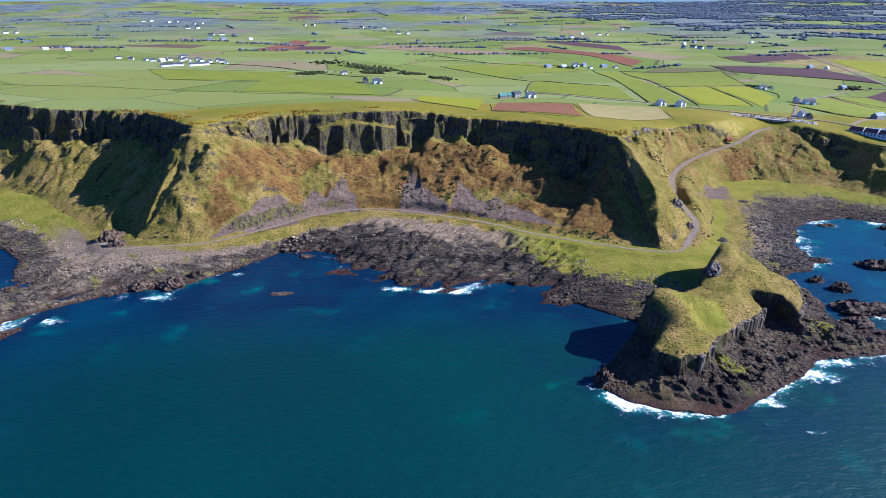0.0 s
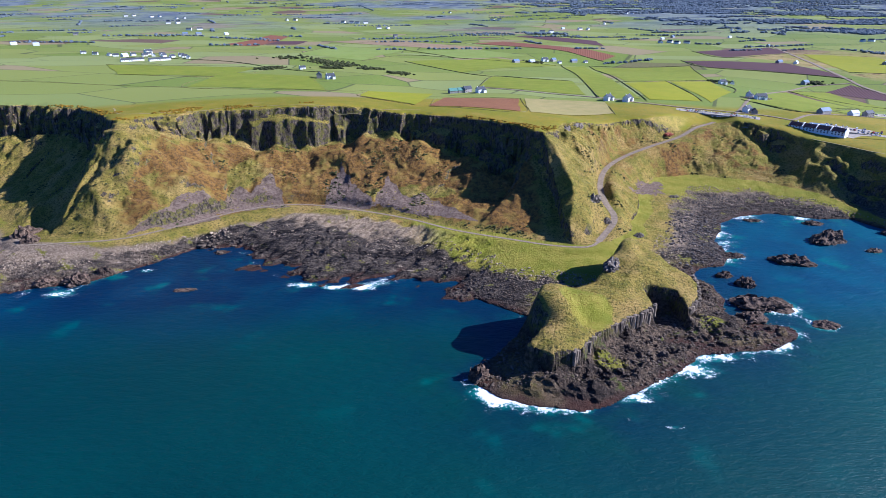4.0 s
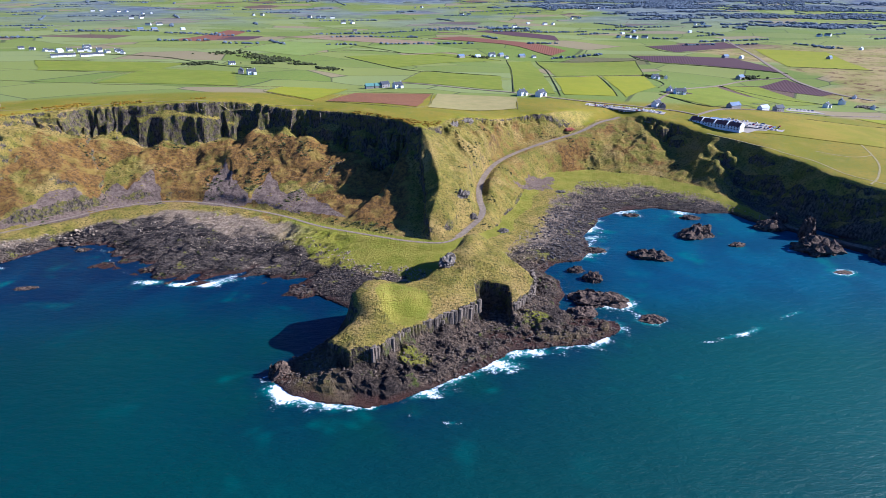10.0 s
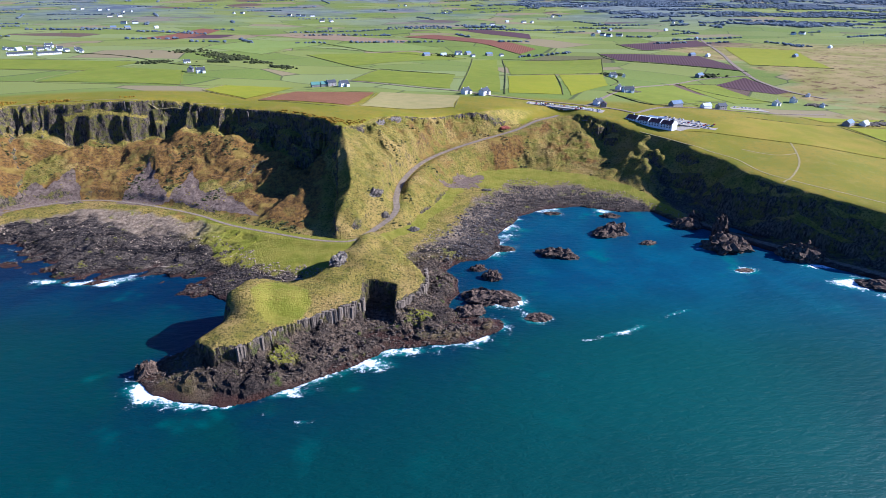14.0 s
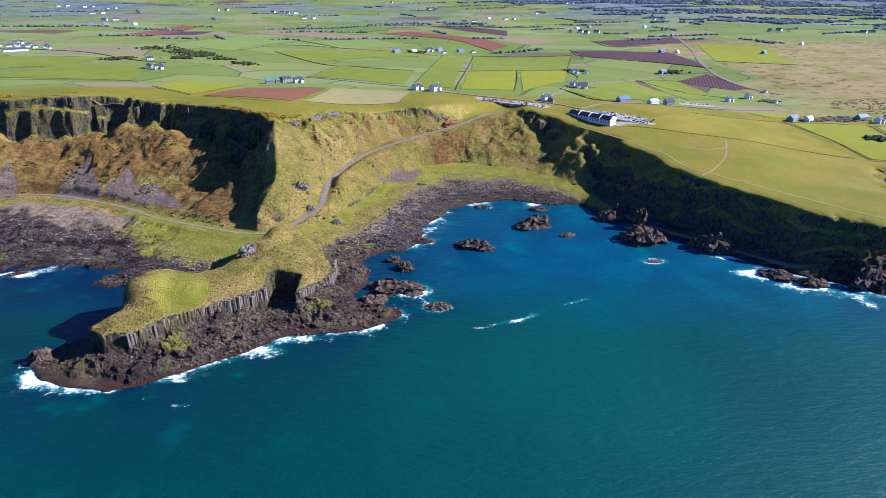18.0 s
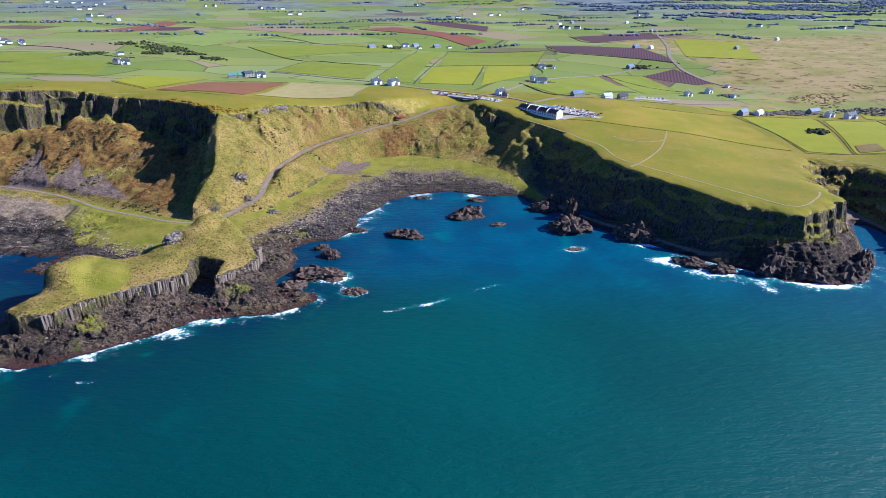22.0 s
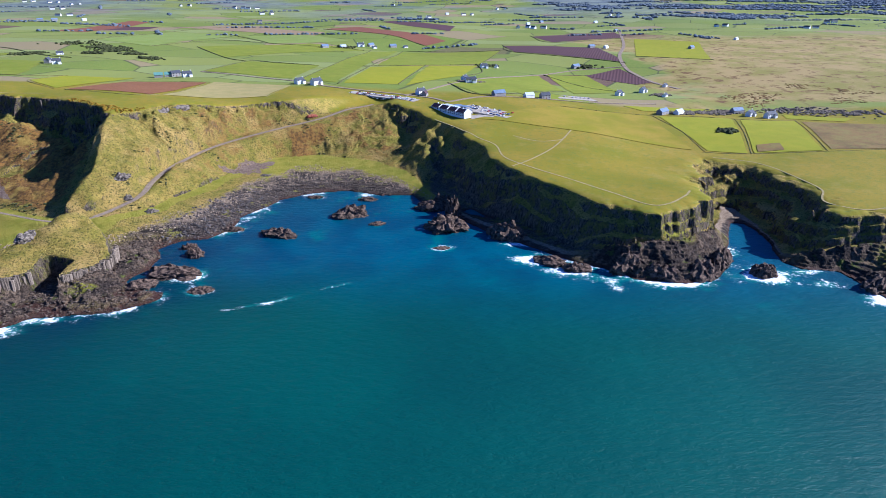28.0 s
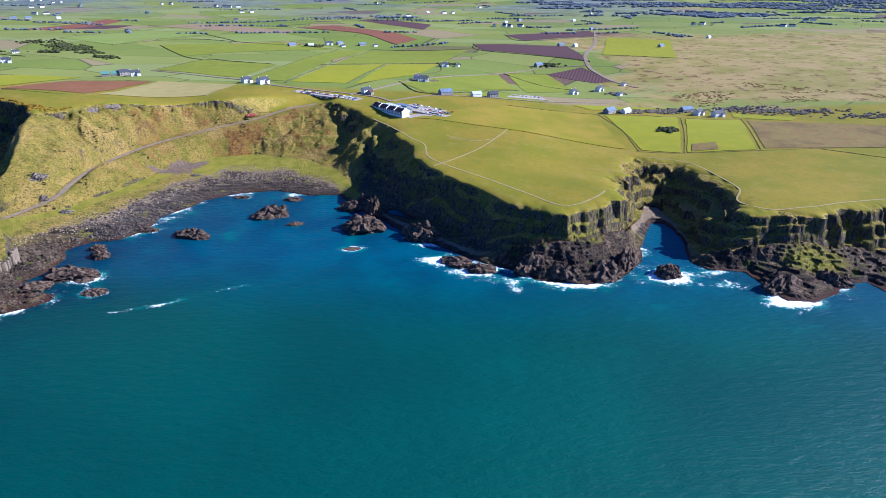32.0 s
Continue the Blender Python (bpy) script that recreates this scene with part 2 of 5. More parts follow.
def coast(x, y):
    """The same for places near the coast."""
    near = step(720, 600, y)
    long_wall = step(318, 345, x) * step(448, 428, x)
    wx = (rough(x, y, 34, 3, 1) * 6 + rough(x, y, 13, 3, 6) * 3.2 * (1 - 0.55 * long_wall) + rough(x, y, 5, 2, 2) * 1.5 * (1 - 0.85 * long_wall)) * near
    wy = (rough(x, y, 34, 3, 3) * 6 + rough(x, y, 13, 3, 7) * 3.2 * (1 - 0.55 * long_wall) + rough(x, y, 5, 2, 4) * 1.5 * (1 - 0.85 * long_wall)) * near
    rugged = 1 + 0.6 * step(430, 465, x)
    calm = 3.2 * step(-150, -120, x) * step(125, 95, x) * near
    px = x + wx * rugged - calm * rough(x, y, 34, 3, 1)
    py = y + wy * rugged - calm * rough(x, y, 34, 3, 3)
    sx, sy = x + 0.45 * wx, y + 0.45 * wy
    d_edge, sheer, way = nearest(EDGE, px, py, True)
    d_foot, foot_z = nearest(FOOT, sx, sy)
    d_shore, _ = nearest(SHORE, sx, sy)
    # buttresses and clefts of the rock wall
    flute = 1.5 * rough(way, 0.3 * d_edge, 24, 2, 81) + 1.0 * ridges(way, d_edge, 9.0, 82) * (0.6 + 0.8 * soft_noise(way, 0 * way, 40, 83)) + 0.5 * soft_noise(way, 0.2 * d_edge, 2.7, 84) * (1 - 0.8 * step(320, 340, x) * step(445, 430, x))
    signed = np.where(inside(ring(EDGE, 530, 318), px, py), -d_edge, d_edge) + flute * step(0.2, 0.45, sheer) * (1 - 0.5 * step(-150, -130, x) * step(120, 105, x)) * near
    on_top, d_edge = signed < 0, np.abs(signed)
    on_slope = inside(ring(FOOT, 470, 300), sx, sy) & ~on_top
    on_land = inside(ring(SHORE, 352, 260), sx, sy)
    top = plateau_height(x, y) - 1.6 * np.exp(-d_edge / 5.0)
    # slope: sheer rock above, talus below
    u = d_edge / (d_edge + d_foot + 1e-6)
    sheer = np.where(sheer > 0.3, sheer * (1 + 0.45 * rough(x, y, 30, 3, 28)), sheer)
    knee = np.clip(0.12 + 0.14 * sheer, 0.10, 0.25)
    amph = step(-150, -120, x) * step(125, 100, x)
    w = np.clip(u / knee + 0.30 * (1 - 0.6 * amph) * rough(x, y, 26, 4, 13) * np.sin(np.pi * np.clip(u / knee, 0, 1)), 0, 1)
    band = 0.35 + 0.25 * rough(x, y, 45, 2, 17)
    two = band * step(0.0, 0.22, w) + 0.10 * step(0.1, 0.8, w) + (0.90 - band) * step(0.42, 0.80, w)
    three = 0.28 * step(0.0, 0.15, w) + 0.34 * step(0.30, 0.48, w) + 0.38 * step(0.66, 0.86, w)
    one = 0.88 * step(0.0, 0.45, w) + 0.12 * step(0.3, 1.0, w)
    pick = rough(way, 0.4 * d_edge, 16, 4, 20, 0.6) * 1.3 + 0.10 * amph
    tiers = one + (two - one) * step(0.10, 0.28, pick) + (three - one) * step(-0.12, -0.32, pick)
    hollow = step(25, 75, x) * step(150, 130, x) + step(-270, -235, x) * step(-186, -197, x)
    loose = 1.0 - (1.0 - np.clip((u - knee) / (1 - knee), 0, 1)) ** (1.12 + 0.2 * hollow)
    drop = np.where(u < knee, sheer * tiers, sheer + (1 - sheer) * loose)
    west = step(322, 350, x)
    steps = u + 0.12 * rough(x, y, 24, 4, 18) * np.sin(np.pi * u)
    steps = steps + 0.045 * np.sin(steps * 19 + 4 * rough(x, y, 40, 2, 19)) * np.sin(np.pi * np.clip(steps, 0, 1))
    drop = drop * (1 - west) + west * np.clip(steps / (1 - 0.42 * step(335, 360, x)), 0, 1) ** 1.1
    # layered rock of the eastern points: turf, then three tiers with ledges between
    east = step(428, 456, x)
    w = np.clip(u + (0.13 * rough(x, y, 22, 4, 18) + 0.05 * ridges(way, d_edge, 5.0, 85)) * np.sin(np.pi * u), 0, 1)
    tier = 0.10 * step(0.0, 0.14, w) + 0.30 * step(0.12, 0.22, w) + 0.06 * step(0.22, 0.42, w) + 0.26 * step(0.40, 0.50, w) + 0.05 * step(0.5, 0.68, w) + 0.23 * step(0.66, 0.76, w)
    drop = drop * (1 - east) + east * tier
    slope = top + (foot_z - top) * drop
    crags = np.maximum(0, rough(x, y, 20, 3, 14) - 0.22) * 9 * step(0.25, 0.1, sheer)
    ribs = 2.0 * ridges(way, d_edge, 19, 86) + 0.9 * ridges(way, d_edge, 7.5, 87) * (1 - 0.7 * west)
    fine = 1 - 0.55 * west
    slope = slope + (rough(x, y, 22, 4, 11) * 2.2 + (rough(x, y, 5, 3, 12) * 0.9 + rough(x, y, 3.0, 2, 16) * 0.6) * fine + crags + ribs * (0.45 + 0.75 * west) - 0.4) * np.sin(np.pi * np.clip(u, 0, 1)) ** 0.6
    # sharp spurs that run down from the corners of the plateau
    for line in SPURS:
        d_spur, z_spur = beside(line, sx, sy, 60)
        lean = np.where(sx < 0.5 * (line[0][0] + line[-1][0]) + (sy - line[0][1]) * (line[-1][0] - line[0][0]) / (line[-1][1] - line[0][1]) - 0.5 * (line[-1][0] - line[0][0]), 1.6, 0.62)
        slope = np.maximum(slope, z_spur - d_spur * lean + rough(x, y, 12, 3, 27) * 2.0)
    # shelf from the foot of the slopes to the water
    v = d_foot / (d_foot + d_shore + 1e-6)
    crag = np.maximum(np.maximum(step(70, 40, np.hypot(x - 130, (y - 225) * 1.0)), step(34, 18, np.hypot(x - 186, y - 262))),
                      np.maximum(step(60, 42, np.hypot(x - 480, (y - 285) * 1.3)), step(75, 50, np.hypot(x - 600, (y - 262) * 1.4))))
    crag = np.maximum(crag, step(30, 20, np.hypot(x - 188, y - 300)))
    ledge = np.maximum(step(110, 80, np.hypot(x + 20, (y - 330) * 1.6)), step(70, 45, np.hypot(x + 190, y - 270)))
    shelf = foot_z * (1 - v) ** (0.75 + 0.8 * crag)
    lumps = (0.5 - np.abs(rough(x, y, 24, 5, 21, 0.58))) * 6.5 + rough(x, y, 5, 3, 22, 0.6) * 1.5
    shelf = shelf + crag * np.maximum(0.6, lumps) * np.clip(d_shore / 7, 0, 1) + ledge * (rough((0.8 * x + 0.6 * y) / 3.0, -0.6 * x + 0.8 * y, 7, 4, 23, 0.6) * 4.4 - 1.7 * step(32, 4, d_shore))
    blocks = np.floor(shelf / 1.5) * 1.5 + 1.5 * step(0.65, 1.0, shelf / 1.5 - np.floor(shelf / 1.5))
    shelf = shelf + 0.75 * crag * (blocks - shelf)
    shelf = shelf + rough(x, y, 6, 3, 24) * 0.35 + 0.25
    z = np.where(on_top, top, np.where(on_slope, slope, shelf))
    along, across = 0.8 * x + 0.6 * y, -0.6 * x + 0.8 * y
    fingers = np.maximum(0, rough(along / 3.5, across, 8, 3, 26) + 0.15) * 3.4 * step(26, 8, d_shore) * step(115, 80, np.hypot(x + 10, (y - 320) * 1.5))
    sea = fingers - 1.0 - 0.10 * d_shore - 0.4 * np.abs(rough(x, y, 8, 3, 25))
    z = np.where(on_land, z, sea)
    # headland
    d_head, _ = beside(HEADLAND + HEADLAND[:1], x + 0.22 * wx, y + 0.22 * wy, 60)
    in_head = inside(HEADLAND, x + 0.22 * wx, y + 0.22 * wy)
    cap = spread(HEAD_LEVELS, x, y, 2.0, 30.0)
    steep = 2.8 + 4.2 * step(-6, 3, (x - 82) * 0.62 - (y - 218) * 0.78) + 0.6 * rough(x, y, 10, 2, 31)
    head = np.where(in_head, cap + rough(x, y, 14, 4, 32) * 1.0 - 1.2 * np.exp(-d_head / 2.0), cap - 1.2 - d_head * steep + rough(x, y, 6, 3, 33) * 1.8)
    head = np.where(in_head, head, np.where(d_head < 40, head, -30))
    cave = step(7.9, 6.7, np.abs(x - 153.5 + 0.5 * rough(x, y, 5, 2, 35))) * step(240, 243, y) * step(270, 268.5, y)
    head = head * (1 - cave) + 2.0 * cave
    z = np.where(on_land & ~in_head, z + crag * (4.2 + 1.5 * rough(x, y, 9, 3, 34)) * np.exp(-d_head / 6.0), z)
    is_head = head > z
    z = np.where(is_head & on_land, head, z)
    z = np.where(cave > 0, np.minimum(z, z * (1 - cave) + 2.2 * cave), z)
    for line in (ROAD, PATH):
        d_way, z_way = beside(line, x, y, 30)
        k = step(9.5 + 12 * step(340, 400, y) * step(160, 190, x), 2.4, d_way)
        z = z * (1 - k) + z_way * k
    masks = dict(
        plateau=np.where(on_top, 1.0, 0.0),
        talus=np.where(on_slope, u, 0.0) * on_land,
        beach=np.where(~on_land | (~on_top & ~on_slope & ~is_head), 1.0, 0.0),
        shore=d_shore, crag=crag, ledge=ledge, head=np.where(is_head, np.where(in_head, 1.0, 0.5), 0.0), sheer=sheer, v=v, foot=d_foot)
    return z, masks


def ground(x, y):
    """Height of the ground, in metres."""
    return survey(np.asarray(x) / UNIT, np.asarray(y) / UNIT)[0] * UNIT


def height(x, y):
    return float(ground(np.array([x]), np.array([y]))[0])


def metres(points):
    return [(p[0] * UNIT, p[1] * UNIT, *p[2:]) for p in points]


# ---- materials ----
def material(name, build, rough_value=0.9):
    mat = bpy.data.materials.new(name)
    mat.use_nodes = True
    tree = mat.node_tree
    bsdf = tree.nodes["Principled BSDF"]
    bsdf.inputs["Roughness"].default_value = rough_value
    bsdf.inputs["Specular IOR Level"].default_value = 0.10
    build(Nodes(tree), bsdf)
    return mat


class Nodes:
    """Short names for the nodes that the materials use."""

    def __init__(self, tree):
        self.tree = tree

    def put(self, kind, **inputs):
        node = self.tree.nodes.new("ShaderNode" + kind)
        for key, value in inputs.items():
            self.set(node.inputs[key.replace("_", " ")], value)
        return node

    def set(self, socket, value):
        if hasattr(value, "is_linked"):
            self.tree.links.new(value, socket)
        else:
            socket.default_value = value if not isinstance(value, tuple) or len(value) != 3 or socket.type != "RGBA" else (*value, 1)

    def where(self):
        return self.put("NewGeometry").outputs["Position"]

    def noise(self, size, detail=4, rough_value=0.55, at=None, stretch=None):
        at = at or self.where()
        if stretch:
            at = self.put("Mapping", Vector=at, Scale=stretch).outputs[0]
        return self.put("TexNoise", Vector=at, Scale=1 / size, Detail=detail, Roughness=rough_value).outputs["Fac"]

    def ramp(self, x, a, b, lo=0.0, hi=1.0):
        node = self.put("MapRange", Value=x, From_Min=a, From_Max=b, To_Min=lo, To_Max=hi)
        node.interpolation_type = "SMOOTHSTEP"
        return node.outputs[0]

    def math(self, kind, a, b=0.0):
        node = self.tree.nodes.new("ShaderNodeMath")
        node.operation = kind
        self.set(node.inputs[0], a)
        self.set(node.inputs[1], b)
        return node.outputs[0]

    def mix(self, fac, a, b):
        node = self.tree.nodes.new("ShaderNodeMix")
        node.data_type = "RGBA"
        self.set(node.inputs[0], fac)
        self.set(node.inputs[6], a)
        self.set(node.inputs[7], b)
        return node.outputs[2]

    def attribute(self, name):
        node = self.tree.nodes.new("ShaderNodeAttribute")
        node.attribute_name = name
        return node

    def zones(self, name):
        node = self.attribute(name)
        return list(self.put("SeparateColor", Color=node.outputs["Color"]).outputs)

    def random(self):
        return self.put("ObjectInfo").outputs["Random"]

    def bump(self, x, strength=0.5, distance=1.0):
        return self.put("Bump", Height=x, Strength=strength, Distance=distance).outputs[0]


def land_look(n, bsdf):
    beach, talus, plateau = n.zones("zone_a")
    crag, head, scree = n.zones("zone_b")
    brack, lawn, wet = n.zones("zone_c")
    where = n.where()
    up = n.put("SeparateXYZ", Vector=n.put("NewGeometry").outputs["Normal"]).outputs[2]
    big, mid, small = n.noise(60, 4), n.noise(9, 6, 0.62), n.noise(1.7, 6, 0.75)
    # rough grass of slopes
    grass = n.mix(n.ramp(mid, 0.35, 0.65), (0.20, 0.178, 0.026), (0.36, 0.262, 0.055))
    grass = n.mix(n.ramp(n.noise(30, 6, 0.62), 0.44, 0.68), grass, (0.42, 0.28, 0.085))
    grass = n.mix(n.ramp(small, 0.47, 0.62), grass, (0.095, 0.088, 0.022))
    # bracken and dead growth
    rust = n.mix(n.ramp(n.noise(3, 7, 0.72), 0.42, 0.60), (0.27, 0.145, 0.035), (0.12, 0.068, 0.026))
    rust = n.mix(n.ramp(n.noise(18, 5, 0.65), 0.50, 0.66), rust, (0.30, 0.205, 0.045))
    cover = n.mix(n.ramp(n.math("ADD", brack, n.math("MULTIPLY", n.math("SUBTRACT", mid, 0.5), 1.6)), 0.35, 0.65), grass, rust)
    # meadow
    green = n.mix(n.ramp(n.noise(14, 4), 0.3, 0.7), (0.205, 0.21, 0.020), (0.31, 0.265, 0.040))
    cover = n.mix(n.ramp(n.math("ADD", lawn, n.math("MULTIPLY", n.math("SUBTRACT", mid, 0.5), 0.9)), 0.4, 0.6), cover, green)
    # loose stones
    stones = n.mix(n.ramp(n.noise(2.2, 6, 0.7), 0.4, 0.6), (0.145, 0.100, 0.074), (0.245, 0.178, 0.134))
    cover = n.mix(n.ramp(n.math("ADD", scree, n.math("MULTIPLY", n.math("SUBTRACT", mid, 0.5), 1.2)), 0.45, 0.55), cover, stones)
    # basalt
    streak = n.noise(1.7, 6, 0.75, None, (1.0, 1.0, 0.26))
    rock = n.mix(n.ramp(streak, 0.38, 0.66), (0.030, 0.025, 0.022), (0.235, 0.18, 0.125))
    layer = n.noise(5.0, 5, 0.65, None, (0.25, 0.25, 1.6))
    rock = n.mix(n.ramp(layer, 0.54, 0.66), rock, (0.055, 0.046, 0.040))
    rock = n.mix(n.math("MULTIPLY", n.ramp(n.noise(6, 8, 0.75), 0.47, 0.56), n.ramp(head, 0.55, 0.95, 1.0, 0.15)), rock, n.mix(n.ramp(small, 0.4, 0.6), (0.20, 0.165, 0.04), (0.10, 0.10, 0.03)))
    bare = n.math("ADD", n.math("ADD", n.ramp(up, 0.70, 0.44), n.math("MULTIPLY", head, 0.62)), n.math("MULTIPLY", n.math("SUBTRACT", mid, 0.52), 1.1))
    cover = n.mix(n.ramp(bare, 0.35, 0.62), cover, rock)
    # fields of the plateau
    turn = n.put("Mapping", Vector=where, Rotation=(0.0, 0.0, 0.32), Scale=(0.0052, 0.0076, 0.0))
    cell = n.put("TexVoronoi", Vector=turn.outputs[0], Scale=1.0, Randomness=0.75)
    pick = n.put("SeparateColor", Color=cell.outputs["Color"]).outputs
    field = n.mix(pick[0], (0.130, 0.180, 0.028), (0.200, 0.225, 0.050))
    field = n.mix(n.ramp(pick[1], 0.62, 0.66), field, (0.212, 0.245, 0.075))
    field = n.mix(n.ramp(pick[1], 0.86, 0.88), field, (0.245, 0.19, 0.10))
    field = n.mix(n.ramp(pick[2], 0.955, 0.96), field, (0.115, 0.065, 0.055))
    field = n.mix(n.ramp(n.noise(5, 4), 0.3, 0.8, 0.0, 0.35), field, (0.235, 0.22, 0.05))
    gap = n.put("TexVoronoi", Vector=turn.outputs[0], Scale=1.0, Randomness=0.75)
    gap.feature = "DISTANCE_TO_EDGE"
    axes = n.put("SeparateXYZ", Vector=where).outputs
    far = n.ramp(n.math("SUBTRACT", axes[1], n.math("MULTIPLY", n.math("MINIMUM", axes[0], 168.0), 0.35)), 784, 819)
    hedge = n.math("MULTIPLY", n.ramp(n.math("ADD", gap.outputs["Distance"], n.math("MULTIPLY", mid, 0.012)), 0.017, 0.011), far)
    # blue-grey haze of the distance, put in patches into the farthest land's colour
    far_haze = n.math("MULTIPLY", n.ramp(n.noise(900, 4, 0.6), 0.44, 0.58), n.ramp(n.put("SeparateXYZ", Vector=where).outputs[1], 1900, 3900))
    field = n.mix(far_haze, field, n.mix(n.ramp(n.noise(90, 4), 0.4, 0.6), (0.095, 0.115, 0.145), (0.175, 0.20, 0.185)))
    field = n.mix(n.math("MULTIPLY", hedge, 0.8), field, (0.065, 0.072, 0.030))
    # open yellow-brown moor to the east
    heath = n.mix(n.ramp(n.noise(70, 5, 0.6), 0.36, 0.64), (0.22, 0.195, 0.045), (0.32, 0.235, 0.09))
    heath = n.mix(n.ramp(n.noise(24, 6, 0.7), 0.53, 0.63), heath, (0.14, 0.08, 0.032))
    sway = n.math("MULTIPLY", n.math("SUBTRACT", n.noise(160, 3), 0.5), 420.0)
    east = n.math("MULTIPLY", n.ramp(n.math("ADD", axes[0], sway), 900, 960), n.math("MULTIPLY", n.ramp(n.math("ADD", axes[1], sway), 830, 890), n.ramp(n.math("ADD", axes[1], sway), 1950, 1750)))
    field = n.mix(east, field, heath)
    coast = n.mix(n.ramp(big, 0.35, 0.65), (0.172, 0.158, 0.009), (0.235, 0.176, 0.017))
    coast = n.mix(n.ramp(n.noise(5, 6, 0.68), 0.48, 0.70), coast, (0.14, 0.155, 0.020))
    coast = n.mix(n.ramp(n.noise(22, 6, 0.7), 0.52, 0.68, 0.0, 0.35), coast, (0.29, 0.21, 0.05))
    coast = n.mix(n.ramp(n.noise(1.6, 5, 0.7), 0.58, 0.70, 0.0, 0.6), coast, (0.09, 0.10, 0.018))
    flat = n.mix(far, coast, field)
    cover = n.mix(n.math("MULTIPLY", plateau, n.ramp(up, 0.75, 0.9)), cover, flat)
    # beach shingle and wet rock
    shingle = n.mix(n.ramp(n.noise(1.1, 6, 0.75), 0.38, 0.62), (0.030, 0.024, 0.020), (0.145, 0.115, 0.088))
    shingle = n.mix(n.ramp(n.math("ADD", talus, n.math("MULTIPLY", n.math("SUBTRACT", mid, 0.5), 1.4)), 0.35, 0.75), shingle, n.mix(n.ramp(small, 0.35, 0.65), (0.19, 0.135, 0.085), (0.36, 0.275, 0.185)))
    lie = n.put("Mapping", Vector=where, Rotation=(0.0, 0.0, -0.64), Scale=(0.20, 1.0, 1.0)).outputs[0]
    streaks, bands = n.noise(3.2, 7, 0.74, lie), n.noise(11.0, 6, 0.68, lie)
    dark = n.math("MAXIMUM", n.ramp(streaks, 0.50, 0.60), n.ramp(bands, 0.52, 0.60))
    shingle = n.mix(n.math("MULTIPLY", dark, n.ramp(talus, 0.2, 0.85, 1.0, 0.12)), shingle, (0.020, 0.017, 0.016))
    shingle = n.mix(n.math("MULTIPLY", n.ramp(streaks, 0.44, 0.36), n.ramp(bands, 0.55, 0.42)), shingle, (0.36, 0.28, 0.195))
    shingle = n.mix(n.math("MULTIPLY", n.ramp(n.noise(16, 6, 0.66), 0.58, 0.64), n.ramp(streaks, 0.60, 0.48)), shingle, (0.20, 0.185, 0.035))
    cover = n.mix(beach, cover, shingle)
    craggy = n.mix(n.ramp(n.noise(2.6, 6, 0.7), 0.35, 0.65), (0.022, 0.017, 0.014), (0.20, 0.142, 0.092))
    craggy = n.mix(n.ramp(n.noise(22, 5, 0.6), 0.46, 0.60), craggy, n.mix(n.ramp(small, 0.4, 0.62), (0.018, 0.015, 0.013), (0.085, 0.062, 0.045)))
    craggy = n.mix(n.ramp(n.noise(9, 5), 0.58, 0.68), craggy, (0.085, 0.10, 0.02))
    cover = n.mix(crag, cover, craggy)
    weed = n.mix(n.noise(3), (0.035, 0.02, 0.014), (0.10, 0.045, 0.03))
    cover = n.mix(wet, cover, weed)
    n.set(bsdf.inputs["Base Color"], cover)
    n.set(bsdf.inputs["Roughness"], n.ramp(wet, 0.0, 1.0, 0.92, 0.45))
    relief = n.math("ADD", n.math("MULTIPLY", n.noise(2.4, 6, 0.7), 1.4), n.noise(0.7, 3))
    n.set(bsdf.inputs["Normal"], n.bump(relief, n.ramp(plateau, 0.0, 1.0, 1.0, 0.15), 1.9))


